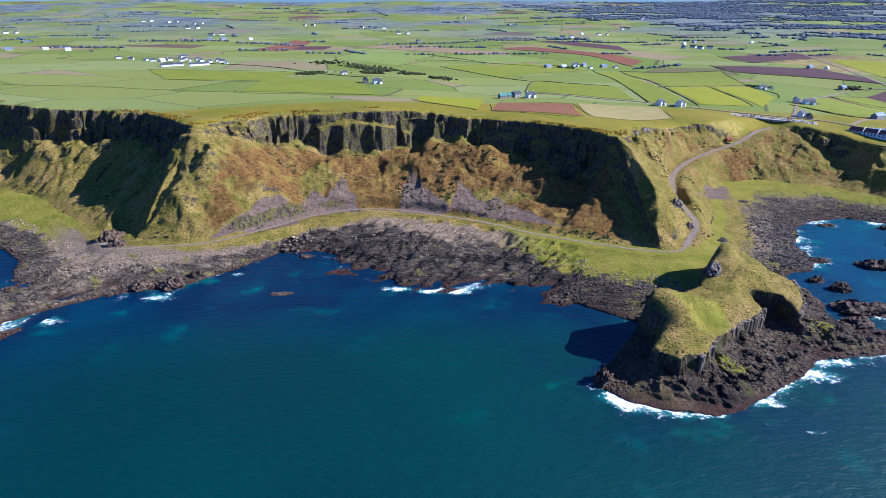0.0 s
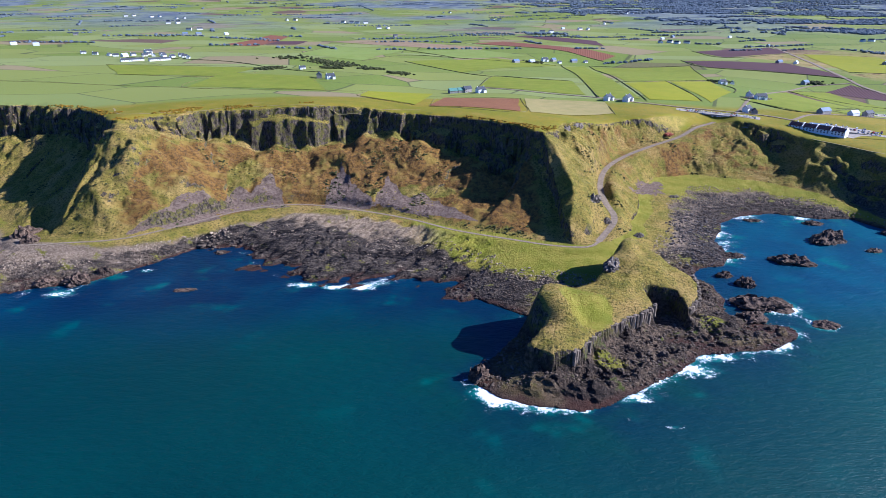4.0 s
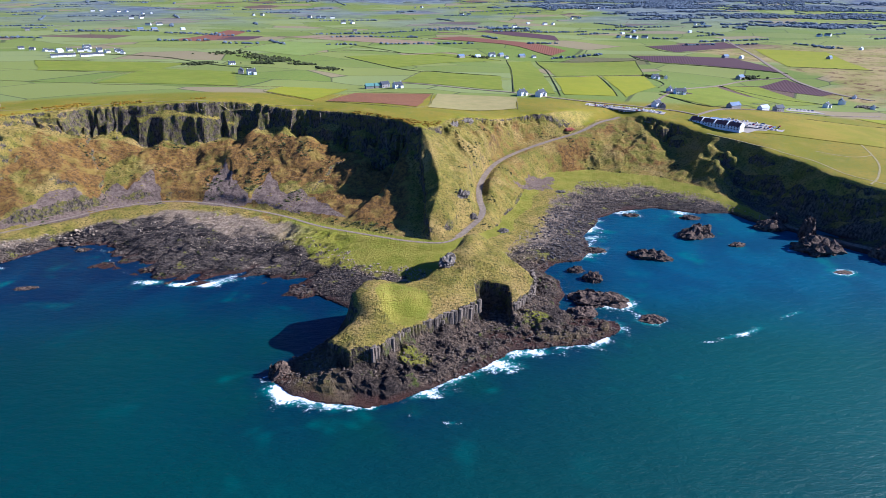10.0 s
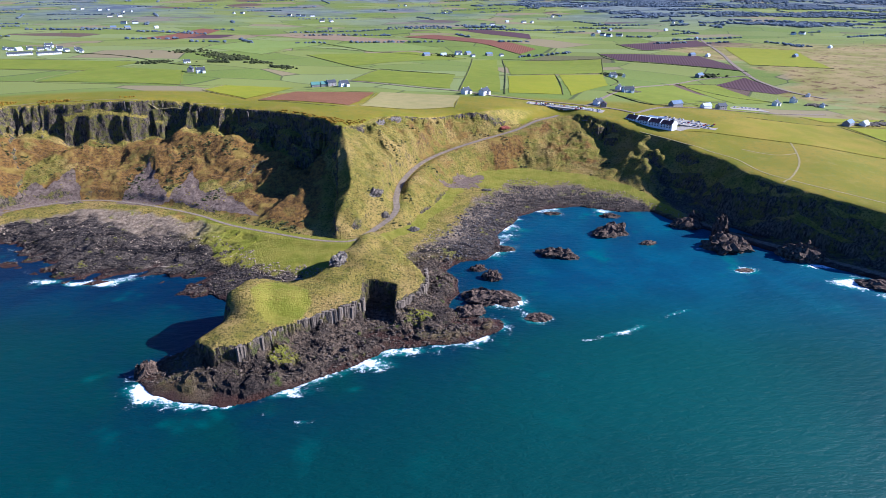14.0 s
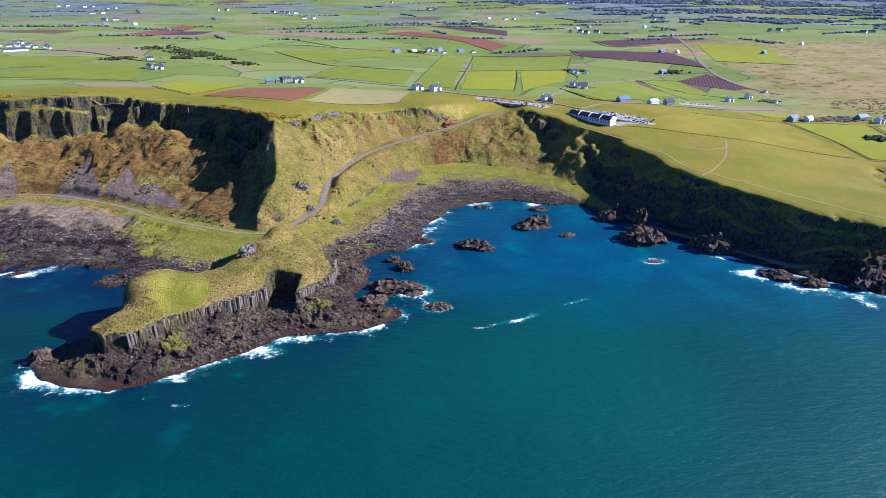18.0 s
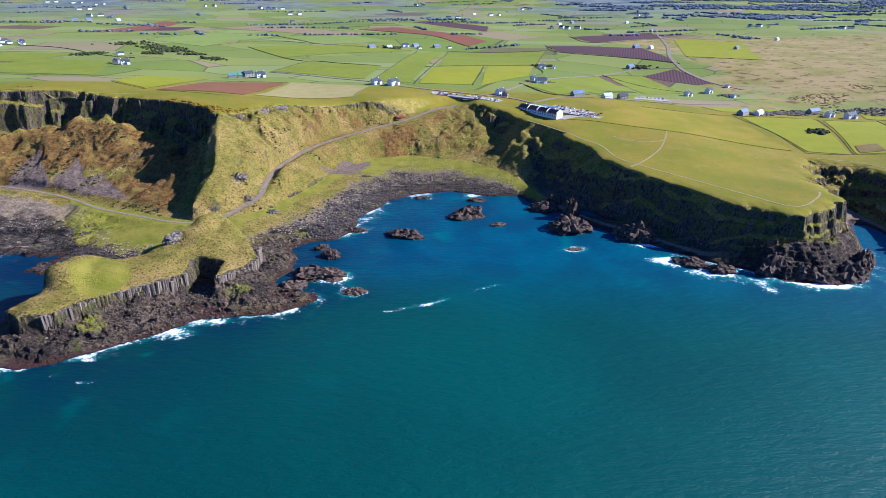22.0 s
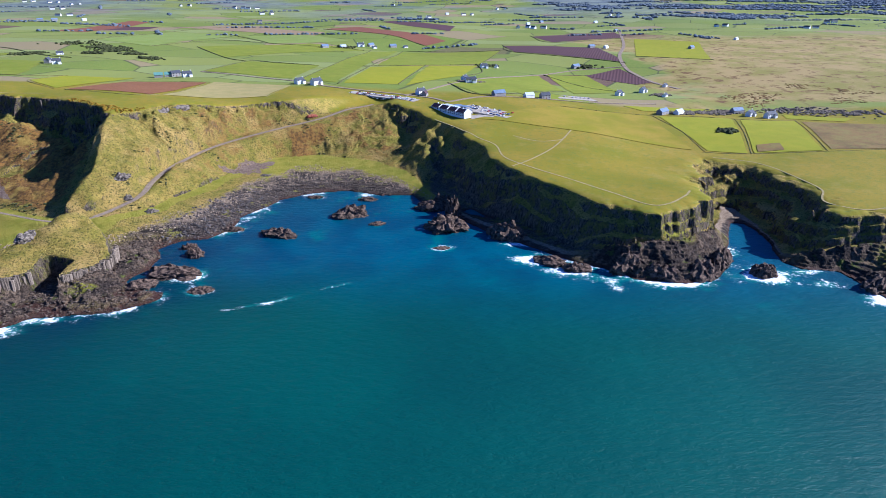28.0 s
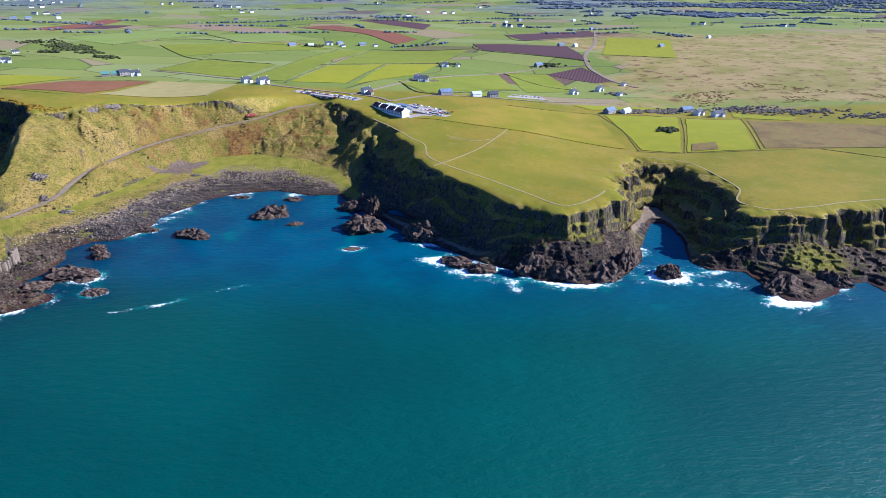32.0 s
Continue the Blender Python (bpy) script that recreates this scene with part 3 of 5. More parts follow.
def water_look(n, bsdf):
    shoal, foam, weed = n.zones("water")
    # sun sheen put into the water's base colour: brighter towards +x
    sun_sheen = n.ramp(n.math("ADD", n.put("SeparateXYZ", Vector=n.where()).outputs[0], n.math("MULTIPLY", n.noise(220, 3), 160.0)), -60, 780)
    deep = n.mix(n.ramp(n.noise(180, 3), 0.35, 0.65), n.mix(sun_sheen, (0.0015, 0.0279, 0.0284), (0.0032, 0.0541, 0.0454)), n.mix(sun_sheen, (0.0019, 0.0366, 0.0340), (0.0039, 0.0697, 0.0551)))
    blue = n.mix(n.ramp(n.noise(40, 3), 0.35, 0.65), n.mix(sun_sheen, (0.0015, 0.0232, 0.0558), (0.0038, 0.0598, 0.1044)), n.mix(sun_sheen, (0.0017, 0.0332, 0.0684), (0.0051, 0.0863, 0.1305)))
    body = n.mix(shoal, deep, blue)
    kelp = n.math("MULTIPLY", n.math("MULTIPLY", weed, n.ramp(sun_sheen, 0.3, 0.8, 1.0, 0.3)), n.ramp(n.noise(45, 3, 0.5), 0.30, 0.60))
    body = n.mix(n.math("MULTIPLY", kelp, 0.85), body, (0.001, 0.014, 0.040))
    clear = n.math("MULTIPLY", n.math("SUBTRACT", 1.0, kelp), n.math("MULTIPLY", n.ramp(n.noise(34, 2), 0.58, 0.72), weed))
    body = n.mix(n.math("MULTIPLY", clear, 0.8), body, (0.006, 0.16, 0.13))
    lace = n.math("ADD", n.math("MULTIPLY", n.noise(2.2, 7, 0.8), 0.55), n.math("MULTIPLY", n.noise(9, 5, 0.7), 0.45))
    churned = n.math("MULTIPLY", n.ramp(n.math("ADD", foam, n.math("MULTIPLY", n.math("SUBTRACT", n.noise(14, 4, 0.6), 0.5), 1.2)), 0.2, 0.85), 0.6)
    body = n.mix(churned, body, (0.012, 0.20, 0.17))
    white = n.ramp(n.math("ADD", foam, n.math("MULTIPLY", n.math("SUBTRACT", lace, 0.50), 6.8)), 0.60, 1.05)
    white = n.math("MULTIPLY", white, n.ramp(foam, 0.02, 0.25))
    n.set(bsdf.inputs["Base Color"], n.mix(white, body, (0.75, 0.78, 0.78)))
    n.set(bsdf.inputs["Roughness"], n.ramp(white, 0, 1, 0.42, 0.8))
    bsdf.inputs["IOR"].default_value = 1.33
    bsdf.inputs["Specular IOR Level"].default_value = 0.38
    swell = n.math("ADD", n.math("MULTIPLY", n.noise(9, 3, 0.5, None, (1.0, 2.2, 1.0)), 1.1), n.math("MULTIPLY", n.noise(2.2, 5, 0.66, None, (1.0, 1.9, 1.0)), 0.6))
    n.set(bsdf.inputs["Normal"], n.bump(swell, 0.62, 1.1))


def plain(name, a, b, size=2.0, roughness=0.9, bumpy=0.3, metal=0.0):
    def build(n, bsdf):
        tone = n.mix(n.ramp(n.noise(size, 5, 0.65), 0.35, 0.65), a, b)
        n.set(bsdf.inputs["Base Color"], tone)
        bsdf.inputs["Metallic"].default_value = metal
        n.set(bsdf.inputs["Normal"], n.bump(n.noise(size * 0.4, 5, 0.65), bumpy, size * 0.4))
    return material(name, build, roughness)


def varied(name, a, b, size=2.0, roughness=0.9, bumpy=0.5):
    """Pieces that differ from one another."""
    def build(n, bsdf):
        tone = n.mix(n.math("MULTIPLY", n.math("ADD", n.random(), n.ramp(n.noise(size, 5, 0.65), 0.3, 0.7)), 0.5), a, b)
        n.set(bsdf.inputs["Base Color"], tone)
        n.set(bsdf.inputs["Normal"], n.bump(n.noise(size * 0.5, 5, 0.65), bumpy, size * 0.5))
    return material(name, build, roughness)


def island(name, a, b, size=2.0, roughness=0.9):
    def build(n, bsdf):
        tone = n.put("NewGeometry").outputs["Random Per Island"]
        tone = n.math("MULTIPLY", n.math("ADD", tone, n.ramp(n.noise(size, 4, 0.65), 0.3, 0.7)), 0.5)
        n.set(bsdf.inputs["Base Color"], n.mix(tone, a, b))
        n.set(bsdf.inputs["Normal"], n.bump(n.noise(size * 0.5, 4, 0.65), 0.6, size * 0.5))
    return material(name, build, roughness)


LAND_MAT = material("turf_and_basalt", land_look)
WATER_MAT = material("sea_water", water_look, 0.2)
ROAD_MAT = plain("worn_asphalt", (0.19, 0.145, 0.10), (0.29, 0.225, 0.155), 3.0)
TRACK_MAT = plain("trodden_grass", (0.24, 0.20, 0.08), (0.33, 0.26, 0.12), 3.0)


# ---- building helpers ----
def mesh_of(name, verts, faces, mat, smooth=False):
    data = bpy.data.meshes.new(name)
    verts, faces = np.asarray(verts, np.float32), np.asarray(faces, np.int32)
    data.vertices.add(len(verts))
    data.vertices.foreach_set("co", verts.ravel())
    k = faces.shape[1]
    data.loops.add(faces.size)
    data.loops.foreach_set("vertex_index", faces.ravel())
    data.polygons.add(len(faces))
    data.polygons.foreach_set("loop_start", np.arange(len(faces), dtype=np.int32) * k)
    data.polygons.foreach_set("use_smooth", np.full(len(faces), smooth))
    data.update(calc_edges=True)
    data.materials.append(mat)
    return data


def grid_faces(rows, cols):
    i = np.arange(rows * cols).reshape(rows, cols)
    return np.stack([i[:-1, :-1], i[:-1, 1:], i[1:, 1:], i[1:, :-1]], -1).reshape(-1, 4)


def paint(data, name, r, g, b):
    layer = data.attributes.new(name, "FLOAT_COLOR", "POINT")
    layer.data.foreach_set("color", np.stack([r, g, b, np.ones_like(r)], -1).astype(np.float32).ravel())


def finish(bm, name, mat, smooth=False):
    data = bpy.data.meshes.new(name)
    bm.to_mesh(data)
    bm.free()
    for p in data.polygons:
        p.use_smooth = smooth
    data.materials.append(mat)
    return data


def part(name, bm, mat, parent, label="", smooth=False):
    ob = new(name, finish(bm, name, mat, smooth))
    ob.parent = parent
    return tagged(ob, label)


def block(bm, lo, hi, bevel=0.0):
    """An upright box from corner lo to corner hi."""
    made = bmesh.ops.create_cube(bm, size=1.0)["verts"]
    for v in made:
        v.co = Vector([lo[i] + (v.co[i] + 0.5) * (hi[i] - lo[i]) for i in range(3)])
    if bevel:
        edges = list({e for v in made for e in v.link_edges})
        bmesh.ops.bevel(bm, geom=edges, offset=bevel, segments=1, affect="EDGES")


# ---- ground and sea ----
ys = [150.0]
while ys[-1] < 3760:
    y = ys[-1]
    ys.append(y + (0.95 if 185 < y < 520 else 1.5 if y < 570 else 1.5 + (y - 570) * 0.017))
ys = np.array(ys)
COLS = 1180
left, right = -0.80 * ys - 95, 0.80 * ys + 470
u = np.linspace(0, 1, COLS)
# near the coast most columns lie between the two far points, inland they spread evenly
even = left[:, None] * (1 - u) + right[:, None] * u
stops = np.array([0.0, 0.07, 0.90, 1.0])
tight = np.stack([np.interp(u, stops, (a, max(a + 60, -315), 655, b)) for a, b in zip(left, right)])
ease = step(560, 1000, ys)[:, None]
gx = tight * (1 - ease) + even * ease
gy = np.repeat(ys[:, None], COLS, 1)
gz, gm = survey(gx, gy)
# each square is split along its flatter diagonal, so that slanting edges stay clean
quads = grid_faces(len(ys), COLS)
lean = np.abs(gz[:-1, :-1] - gz[1:, 1:]) > np.abs(gz[:-1, 1:] - gz[1:, :-1])
quads[lean.ravel()] = np.roll(quads[lean.ravel()], -1, axis=1)
terrain = mesh_of("ground", UNIT * np.stack([gx, gy, gz], -1).reshape(-1, 3), quads, LAND_MAT, True)
fall = np.hypot((gz[:-1, 1:] - gz[:-1, :-1]) / (gx[:-1, 1:] - gx[:-1, :-1]), (gz[1:, :-1] - gz[:-1, :-1]) / (gy[1:, :-1] - gy[:-1, :-1]))
jagged = ((fall > 1.25) & ((gx < 325) | (gx > 436))[:-1, :-1]) | (np.maximum(gm["crag"], gm["ledge"]) * gm["beach"] > 0.4)[:-1, :-1]
terrain.polygons.foreach_set("use_smooth", ~jagged.ravel())


# fans of loose stone below the amphitheatre: apex and the two ends of the base
FANS = [((-76, 428), (-90, 391), (-53, 395)), ((-27, 443), (-40, 391), (4, 395)), ((8, 428), (2, 397), (38, 378)), ((34, 408), (18, 388), (70, 366)),
        ((-112, 396), (-140, 354), (-92, 376)), ((-94, 413), (-102, 386), (-70, 398))]


def land_masks(x, y, z, m):
    wobble = rough(x, y, 12, 3, 51)
    meadow = step(0.60, 0.50, m["v"] + 0.11 * step(165, 185, x) + 0.12 * wobble + 0.10 * rough(x, y, 5, 2, 55)) * m["beach"] * (1 - step(345, 352, x))
    meadow = meadow * np.maximum(step(20, 60, x), step(-230, -270, x))
    strip = step(11, 7, m["foot"] + 3 * wobble) * m["beach"] * step(355, 345, x)
    cover = np.clip(np.maximum(meadow, strip), 0, 1)
    beach = m["beach"] * (1 - cover) * (1 - m["crag"])
    crag = m["crag"] * m["beach"]
    crag = np.maximum(crag, np.where(m["head"] == 0.5, 0.85, 0) * step(11, 7, z))
    moss = step(24, 10, np.hypot(x - 602, (y - 272) * 1.6) + 6 * wobble) + step(12, 6, np.hypot(x - 482, (y - 291) * 1.5) + 4 * wobble) + step(9, 5, np.hypot(x - 197, y - 262) + 4 * wobble) + step(8, 4, np.hypot(x - 117, (y - 219) * 1.4) + 4 * wobble) + step(7, 3, np.hypot(x - 174, (y - 253) * 1.4) + 4 * wobble)
    moss = np.clip(moss, 0, 1) * step(1.5, 3.0, z)
    crag = crag * (1 - 0.8 * moss)
    t = m["talus"]
    amph = step(-165, -140, x) * step(118, 100, x)
    brack = amph * step(0.12, 0.22, t) * step(1.05, 0.8, t) * step(-0.45, 0.05, rough(x, y, 40, 3, 52) + 0.35 * step(-130, -60, x)) + 0.45 * amph * step(12, 5, m["foot"]) * m["beach"] * step(-20, 20, x)
    brack = brack + 0.46 * step(128, 145, x) * step(335, 315, x) * step(370, 410, y) * np.where(t > 0.05, 1, 0) * (0.75 + 0.8 * rough(x, y, 26, 3, 57))
    brack = brack + 0.45 * step(185, 200, x) * step(330, 300, x) * np.where(t > 0.2, 1, 0) * step(0.15, 0.5, rough(x, y, 30, 3, 53))
    scree = 0 * x
    ragged = 0.10 * rough(x, y, 14, 4, 54, 0.65) + 0.06 * rough(x, y * 0.3, 5, 2, 58)
    for a, b, c in FANS:
        area = (b[0] - a[0]) * (c[1] - a[1]) - (c[0] - a[0]) * (b[1] - a[1])
        p = ((b[0] - x) * (c[1] - y) - (c[0] - x) * (b[1] - y)) / area
        q = ((c[0] - x) * (a[1] - y) - (a[0] - x) * (c[1] - y)) / area
        scree = np.maximum(scree, step(-0.05, 0.05, np.minimum(np.minimum(p, q), 1 - p - q) + ragged) * (t > 0.3))
    scree = np.maximum(scree, 0.75 * step(17, 3, np.hypot((x - 203 - 0.5 * (y - 452)) * 0.9, (y - 452) * 0.6) + 13 * rough(x, y, 9, 4, 56, 0.65)))
    rocky = (1 - 0.75 * step(430, 455, x)) * step(325, 352, x) * step(0.25, 0.55, t + 0.25 * wobble) * np.where(t > 0.02, 1.0, 0.0) + 0.25 * amph * step(20, 60, x) * np.where((t > 0.02) & (t < 0.5), 1.0, 0.0)
    rocky = rocky - 1.0 * step(124, 136, x) * step(330, 310, x) * step(335, 350, y) * np.where(t > 0.02, 1.0, 0.0)
    wet = step(1.6, 0.3, z + 0.8 * wobble) * step(-3, -1, z)
    meadow = meadow * (1 - 0.85 * step(146, 160, x) * step(232, 205, x) * step(470, 440, y))
    lawn = np.maximum(meadow, step(18, 6, np.hypot(x - 112, (y - 245) * 0.8)) * (m["head"] == 1)) + 0.6 * strip * step(0, 50, x) + moss + 0.42 * m["beach"] * step(-120, -150, x) * step(0.75, 0.45, m["v"] + 0.25 * wobble)
    return beach, m["beach"] * np.clip(step(0.62, 0.15, m["v"] + 0.2 * wobble) + 0.4 * step(165, 185, x) * step(0.85, 0.55, m["v"] + 0.2 * wobble) + 0.5 * step(-95, -130, x), 0, 1), m["plateau"], crag, rocky, scree, brack, lawn, wet


ba, ta, pa, cr, he, sc, br, la, we = [np.asarray(a, float).ravel() for a in land_masks(gx, gy, gz, gm)]
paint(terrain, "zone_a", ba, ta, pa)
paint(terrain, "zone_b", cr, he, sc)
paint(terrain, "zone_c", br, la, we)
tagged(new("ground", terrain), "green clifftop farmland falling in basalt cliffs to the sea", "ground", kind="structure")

# rocks standing in the water: x, y, half length, half depth, height, turn
ROCKS = [(293, 366, 11, 6, 6.5, 20), (252, 331, 10, 5, 4, -15), (211, 301, 4.5, 4, 4, 0), (208, 276, 12, 7, 5, -5), (229, 257, 5, 3.5, 1.6, 0),
         (311, 349, 5, 2.5, 1.5, 10), (355, 341, 12, 10, 8.5, -10), (345, 378, 9, 6, 6, -10), (354, 384, 6, 5, 8, 10), (361, 362, 4.6, 4.0, 14, 30), (392, 325, 11, 7, 9, -25),
         (412, 287, 9, 5, 3, -30), (424, 277, 7, 4, 4, 0), (352, 309, 4, 2.2, 0.6, 0), (523, 270, 6, 6, 6, 0), (220, 340, 6, 3, 2.5, 0),
         (300, 398, 6, 3, 2.0, 0), (262, 404, 5, 2.5, 1.5, 0), (-88, 293, 5, 2, 0.7, 10), (452, 276, 9, 5, 9, 20), (468, 268, 10, 5, 7, -10), (489, 269, 9, 6, 8, 15), (504, 281, 8, 5, 9, 50), (478, 280, 10, 6, 9, 0), (575, 252, 9, 6, 7, 30), (604, 258, 8, 5, 6, -20), (63, 213, 4.5, 3.5, 5.5, 40), (204, 312, 4, 2.5, 3, 10), (196, 262, 7, 5, 3.5, 30)]
sx = np.concatenate([np.arange(-3200, -420, 60.0), np.arange(-420, 860, 2.2), np.arange(860, 4000, 60.0)])
sy = np.concatenate([np.arange(-2600, 0, 60.0), np.arange(0, 170, 6.0), np.arange(170, 440, 1.7), np.arange(440, 700, 30.0)])
wx, wy = np.meshgrid(sx, sy)
sea_mesh = mesh_of("sea", UNIT * np.stack([wx, wy, 0 * wx], -1).reshape(-1, 3), grid_faces(len(sy), len(sx)), WATER_MAT, True)
d_shore, _ = nearest(SHORE, wx, wy)
wet_side = ~inside(ring(SHORE, 190, 260), wx, wy)
# surf: x, y, reach, strength
SURF = [(64, 205, 12, 1.0), (72, 200, 10, 1.3), (88, 195, 14, 0.8), (120, 201, 12, 1.2), (133, 206, 10, 0.9), (150, 220, 10, 1.3), (162, 228, 12, 1.5), (174, 234, 9, 1.2), (200, 238, 12, 0.7),
        (214, 244, 8, 0.9), (230, 257, 9, 1.2), (217, 274, 8, 1.3), (-205, 245, 30, 0.6), (-170, 285, 14, 0.6), (-25, 302, 26, 0.5), (10, 301, 12, 0.7), (220, 350, 22, 0.8), (228, 372, 12, 0.8),
        (262, 409, 9, 0.7), (300, 411, 12, 0.6), (404, 292, 10, 1.5), (420, 278, 10, 1.4), (440, 272, 9, 0.9), (468, 262, 14, 1.0), (486, 262, 9, 1.1), (516, 300, 9, 1.0), (523, 268, 13, 1.5),
        (556, 272, 14, 0.9), (572, 238, 14, 1.3), (625, 240, 26, 1.0), (352, 308, 7, 0.4), (392, 318, 12, 0.8)]
reach = sum(s * np.exp(-((wx - a) ** 2 + (wy - b) ** 2) / (r * r)) for a, b, r, s in SURF)
d_rock = np.full(wx.shape, 99.0)
for a, b, p, q, h, _ in ROCKS:
    d_rock = np.minimum(d_rock, np.maximum(0, np.hypot((wx - a) / p, (wy - b) / q) - 1) * min(p, q))
gusts = np.clip(0.55 + 2.4 * rough(wx, wy, 24, 3, 74), 0.05, 1.6)
edge = gusts * np.exp(-np.minimum(np.where(wet_side, d_shore, 0), d_rock + 1) / 5.5)
foam = np.clip(1.15 * reach, 0, 1.25) * edge + 0.16 * np.exp(-d_rock / 1.5) + 0.26 * gusts * np.exp(-d_shore / 1.3)
# loose lacy patches: x, y, reach along and across, strength
for a, b, r, q, k in ((402, 291, 12, 6, 1.25), (418, 276, 11, 6, 1.15), (440, 259, 4, 8, 0.8), (432, 266, 9, 4, 0.6), (523, 265, 13, 7, 1.2), (548, 272, 10, 3, 0.9), (549, 257, 8, 5, 0.8), (570, 238, 12, 5, 1.2),
                      (67, 202, 7, 5, 1.1), (92, 192, 9, 3, 0.8), (122, 200, 8, 4, 1.0), (152, 219, 9, 5, 1.1), (165, 229, 9, 4, 1.2), (219, 274, 4, 6, 0.9), (229, 255, 5, 4, 0.9),
                      (-27, 300, 6, 3, 0.9), (-10, 297, 6, 2.5, 0.9), (6, 297, 5, 2.5, 0.8), (-150, 288, 8, 4, 0.8), (-195, 262, 8, 5, 0.9), (-120, 318, 5, 3, 0.6), (214, 342, 4, 4, 0.9), (223, 362, 5, 3, 0.9), (236, 392, 5, 3, 0.7),
                      (353, 309, 6, 4, 0.75), (395, 314, 9, 2.5, 0.9), (476, 258, 14, 3, 0.8), (340, 340, 8, 2, 0.7), (300, 409, 7, 3, 0.8)):
    foam = foam + k * np.exp(-(((wx - a) / r) ** 2 + ((wy - b) / q) ** 2)) * wet_side
drift = np.abs(wy - (242 + 0.48 * (wx - 259) + 4 * rough(wx, wy, 30, 3, 71)))
foam = foam + 1.25 * np.exp(-drift / 1.3) * step(236, 262, wx) * step(318, 290, wx) * np.clip(0.55 + 0.9 * rough(wx, wy, 11, 3, 72), 0, 1)
drift = np.abs(wy - (193 - 0.30 * (wx - 100) + 5 * rough(wx, wy, 30, 3, 76)))
foam = foam + 0.7 * np.exp(-drift / 1.6) * step(70, 100, wx) * step(190, 150, wx) * np.clip(0.3 + 1.2 * rough(wx, wy, 11, 3, 77), 0, 1)
bay = step(235, 330, wy + 0.12 * np.abs(wx - 120) + 14 * rough(wx, wy, 60, 3, 73))
kelp = np.exp(-np.minimum(d_shore, d_rock * 2) / 26.0)
for a, b, r in ((353, 295, 8), (370, 292, 7), (390, 279, 11), (411, 272, 9), (180, 250, 6), (470, 250, 12)):
    kelp = np.maximum(kelp, 1.25 * np.exp(-((wx - a) ** 2 + (wy - b) ** 2 * 1.6) / (r * r)))
kelp = np.clip(kelp + 0.75 * step(235, 300, wy + 10 * rough(wx, wy, 40, 2, 75)) * step(170, 60, wx), 0, 1)
paint(sea_mesh, "water", bay.ravel(), foam.ravel(), kelp.ravel())
tagged(new("sea", sea_mesh), "teal sea water with white surf along the rocks", "sea", kind="structure")


# ---- rocks in the water ----
STACK_MAT = plain("dark_basalt", (0.028, 0.021, 0.017), (0.17, 0.115, 0.08), 2.2, 0.85, 1.0)
def sea_rock(a, b, p, q, h, turn, seed):
    bm = bmesh.new()
    bmesh.ops.create_icosphere(bm, subdivisions=4, radius=1.0)
    for v in bm.verts:
        c = v.co.copy()
        w = 1 + 0.42 * noise.noise(c * 1.5 + Vector((seed * 7.1, 0, 0))) + 0.30 * (0.5 - abs(noise.noise(c * 3.4 + Vector((0, seed * 3.3, 0)))) * 2) + 0.16 * noise.noise(c * 8 + Vector((0, 0, seed)))
        up = max(c.z, -0.4)
        jag = 0.62 + 0.75 * abs(noise.noise(Vector((c.x * 2.2, c.y * 2.2, seed * 1.7)))) + 0.35 * noise.noise(Vector((c.x * 5.5, c.y * 5.5, seed * 2.9)))
        v.co = Vector((c.x * p * w * 1.08, c.y * q * w * 1.08, (up * h * jag * 1.15) if up > 0 else up * h))
    ob = new("sea_rock", finish(bm, "sea_rock", STACK_MAT))
    ob.matrix_world = pose(a, b, 0, 0, 0, turn)
    return tagged(ob, "dark craggy basalt rock standing in the sea", "rock", "rocks in the bay")


for i, (*size, turn) in enumerate(ROCKS):
    sea_rock(*[UNIT * k for k in size], turn, i)


# ---- road and paths ----
def glide(points, gap=3.0):
    """Evenly spaced places along a smooth line through the points."""
    p = [Vector((*q[:2], 0)) for q in points]
    p = [2 * p[0] - p[1]] + p + [2 * p[-1] - p[-2]]
    out = []
    for i in range(1, len(p) - 2):
        k = max(2, int((p[i + 1] - p[i]).length / gap))
        for j in range(k):
            t = j / k
            out.append(0.5 * (2 * p[i] + (p[i + 1] - p[i - 1]) * t + (2 * p[i - 1] - 5 * p[i] + 4 * p[i + 1] - p[i + 2]) * t * t
                              + (3 * p[i] - p[i - 1] - 3 * p[i + 1] + p[i + 2]) * t ** 3))
    return out + [p[-2]]


def ribbon(name, points, width, mat, lift=0.35, thick=0.5, gap=2.5, heights=None):
    line = glide(metres(points), gap)
    verts, faces = [], []
    n = len(line)
    side = []
    for i, c in enumerate(line):
        d = (line[min(i + 1, n - 1)] - line[max(i - 1, 0)]).normalized()
        side.append(Vector((-d.y, d.x, 0)))
    xs, yy = np.array([[c.x + s.x * k * width / 2 for k in (-1, 0, 1)] for c, s in zip(line, side)]), np.array([[c.y + s.y * k * width / 2 for k in (-1, 0, 1)] for c, s in zip(line, side)])
    z = ground(xs, yy)
    top = z.max(1)
    top = np.convolve(np.pad(top, 2, mode="edge"), np.ones(5) / 5, "valid") + lift
    for i in range(n):
        for k in (0, 2):
            verts.append((xs[i, k], yy[i, k], top[i]))
        for k in (0, 2):
            verts.append((xs[i, k], yy[i, k], top[i] - thick - lift))
    for i in range(n - 1):
        a, b = 4 * i, 4 * i + 4
        faces += [(a, a + 1, b + 1, b), (a + 2, b + 2, b + 3, a + 3), (a, b, b + 2, a + 2), (a + 1, a + 3, b + 3, b + 1)]
    return new(name, mesh_of(name, verts, faces, mat))


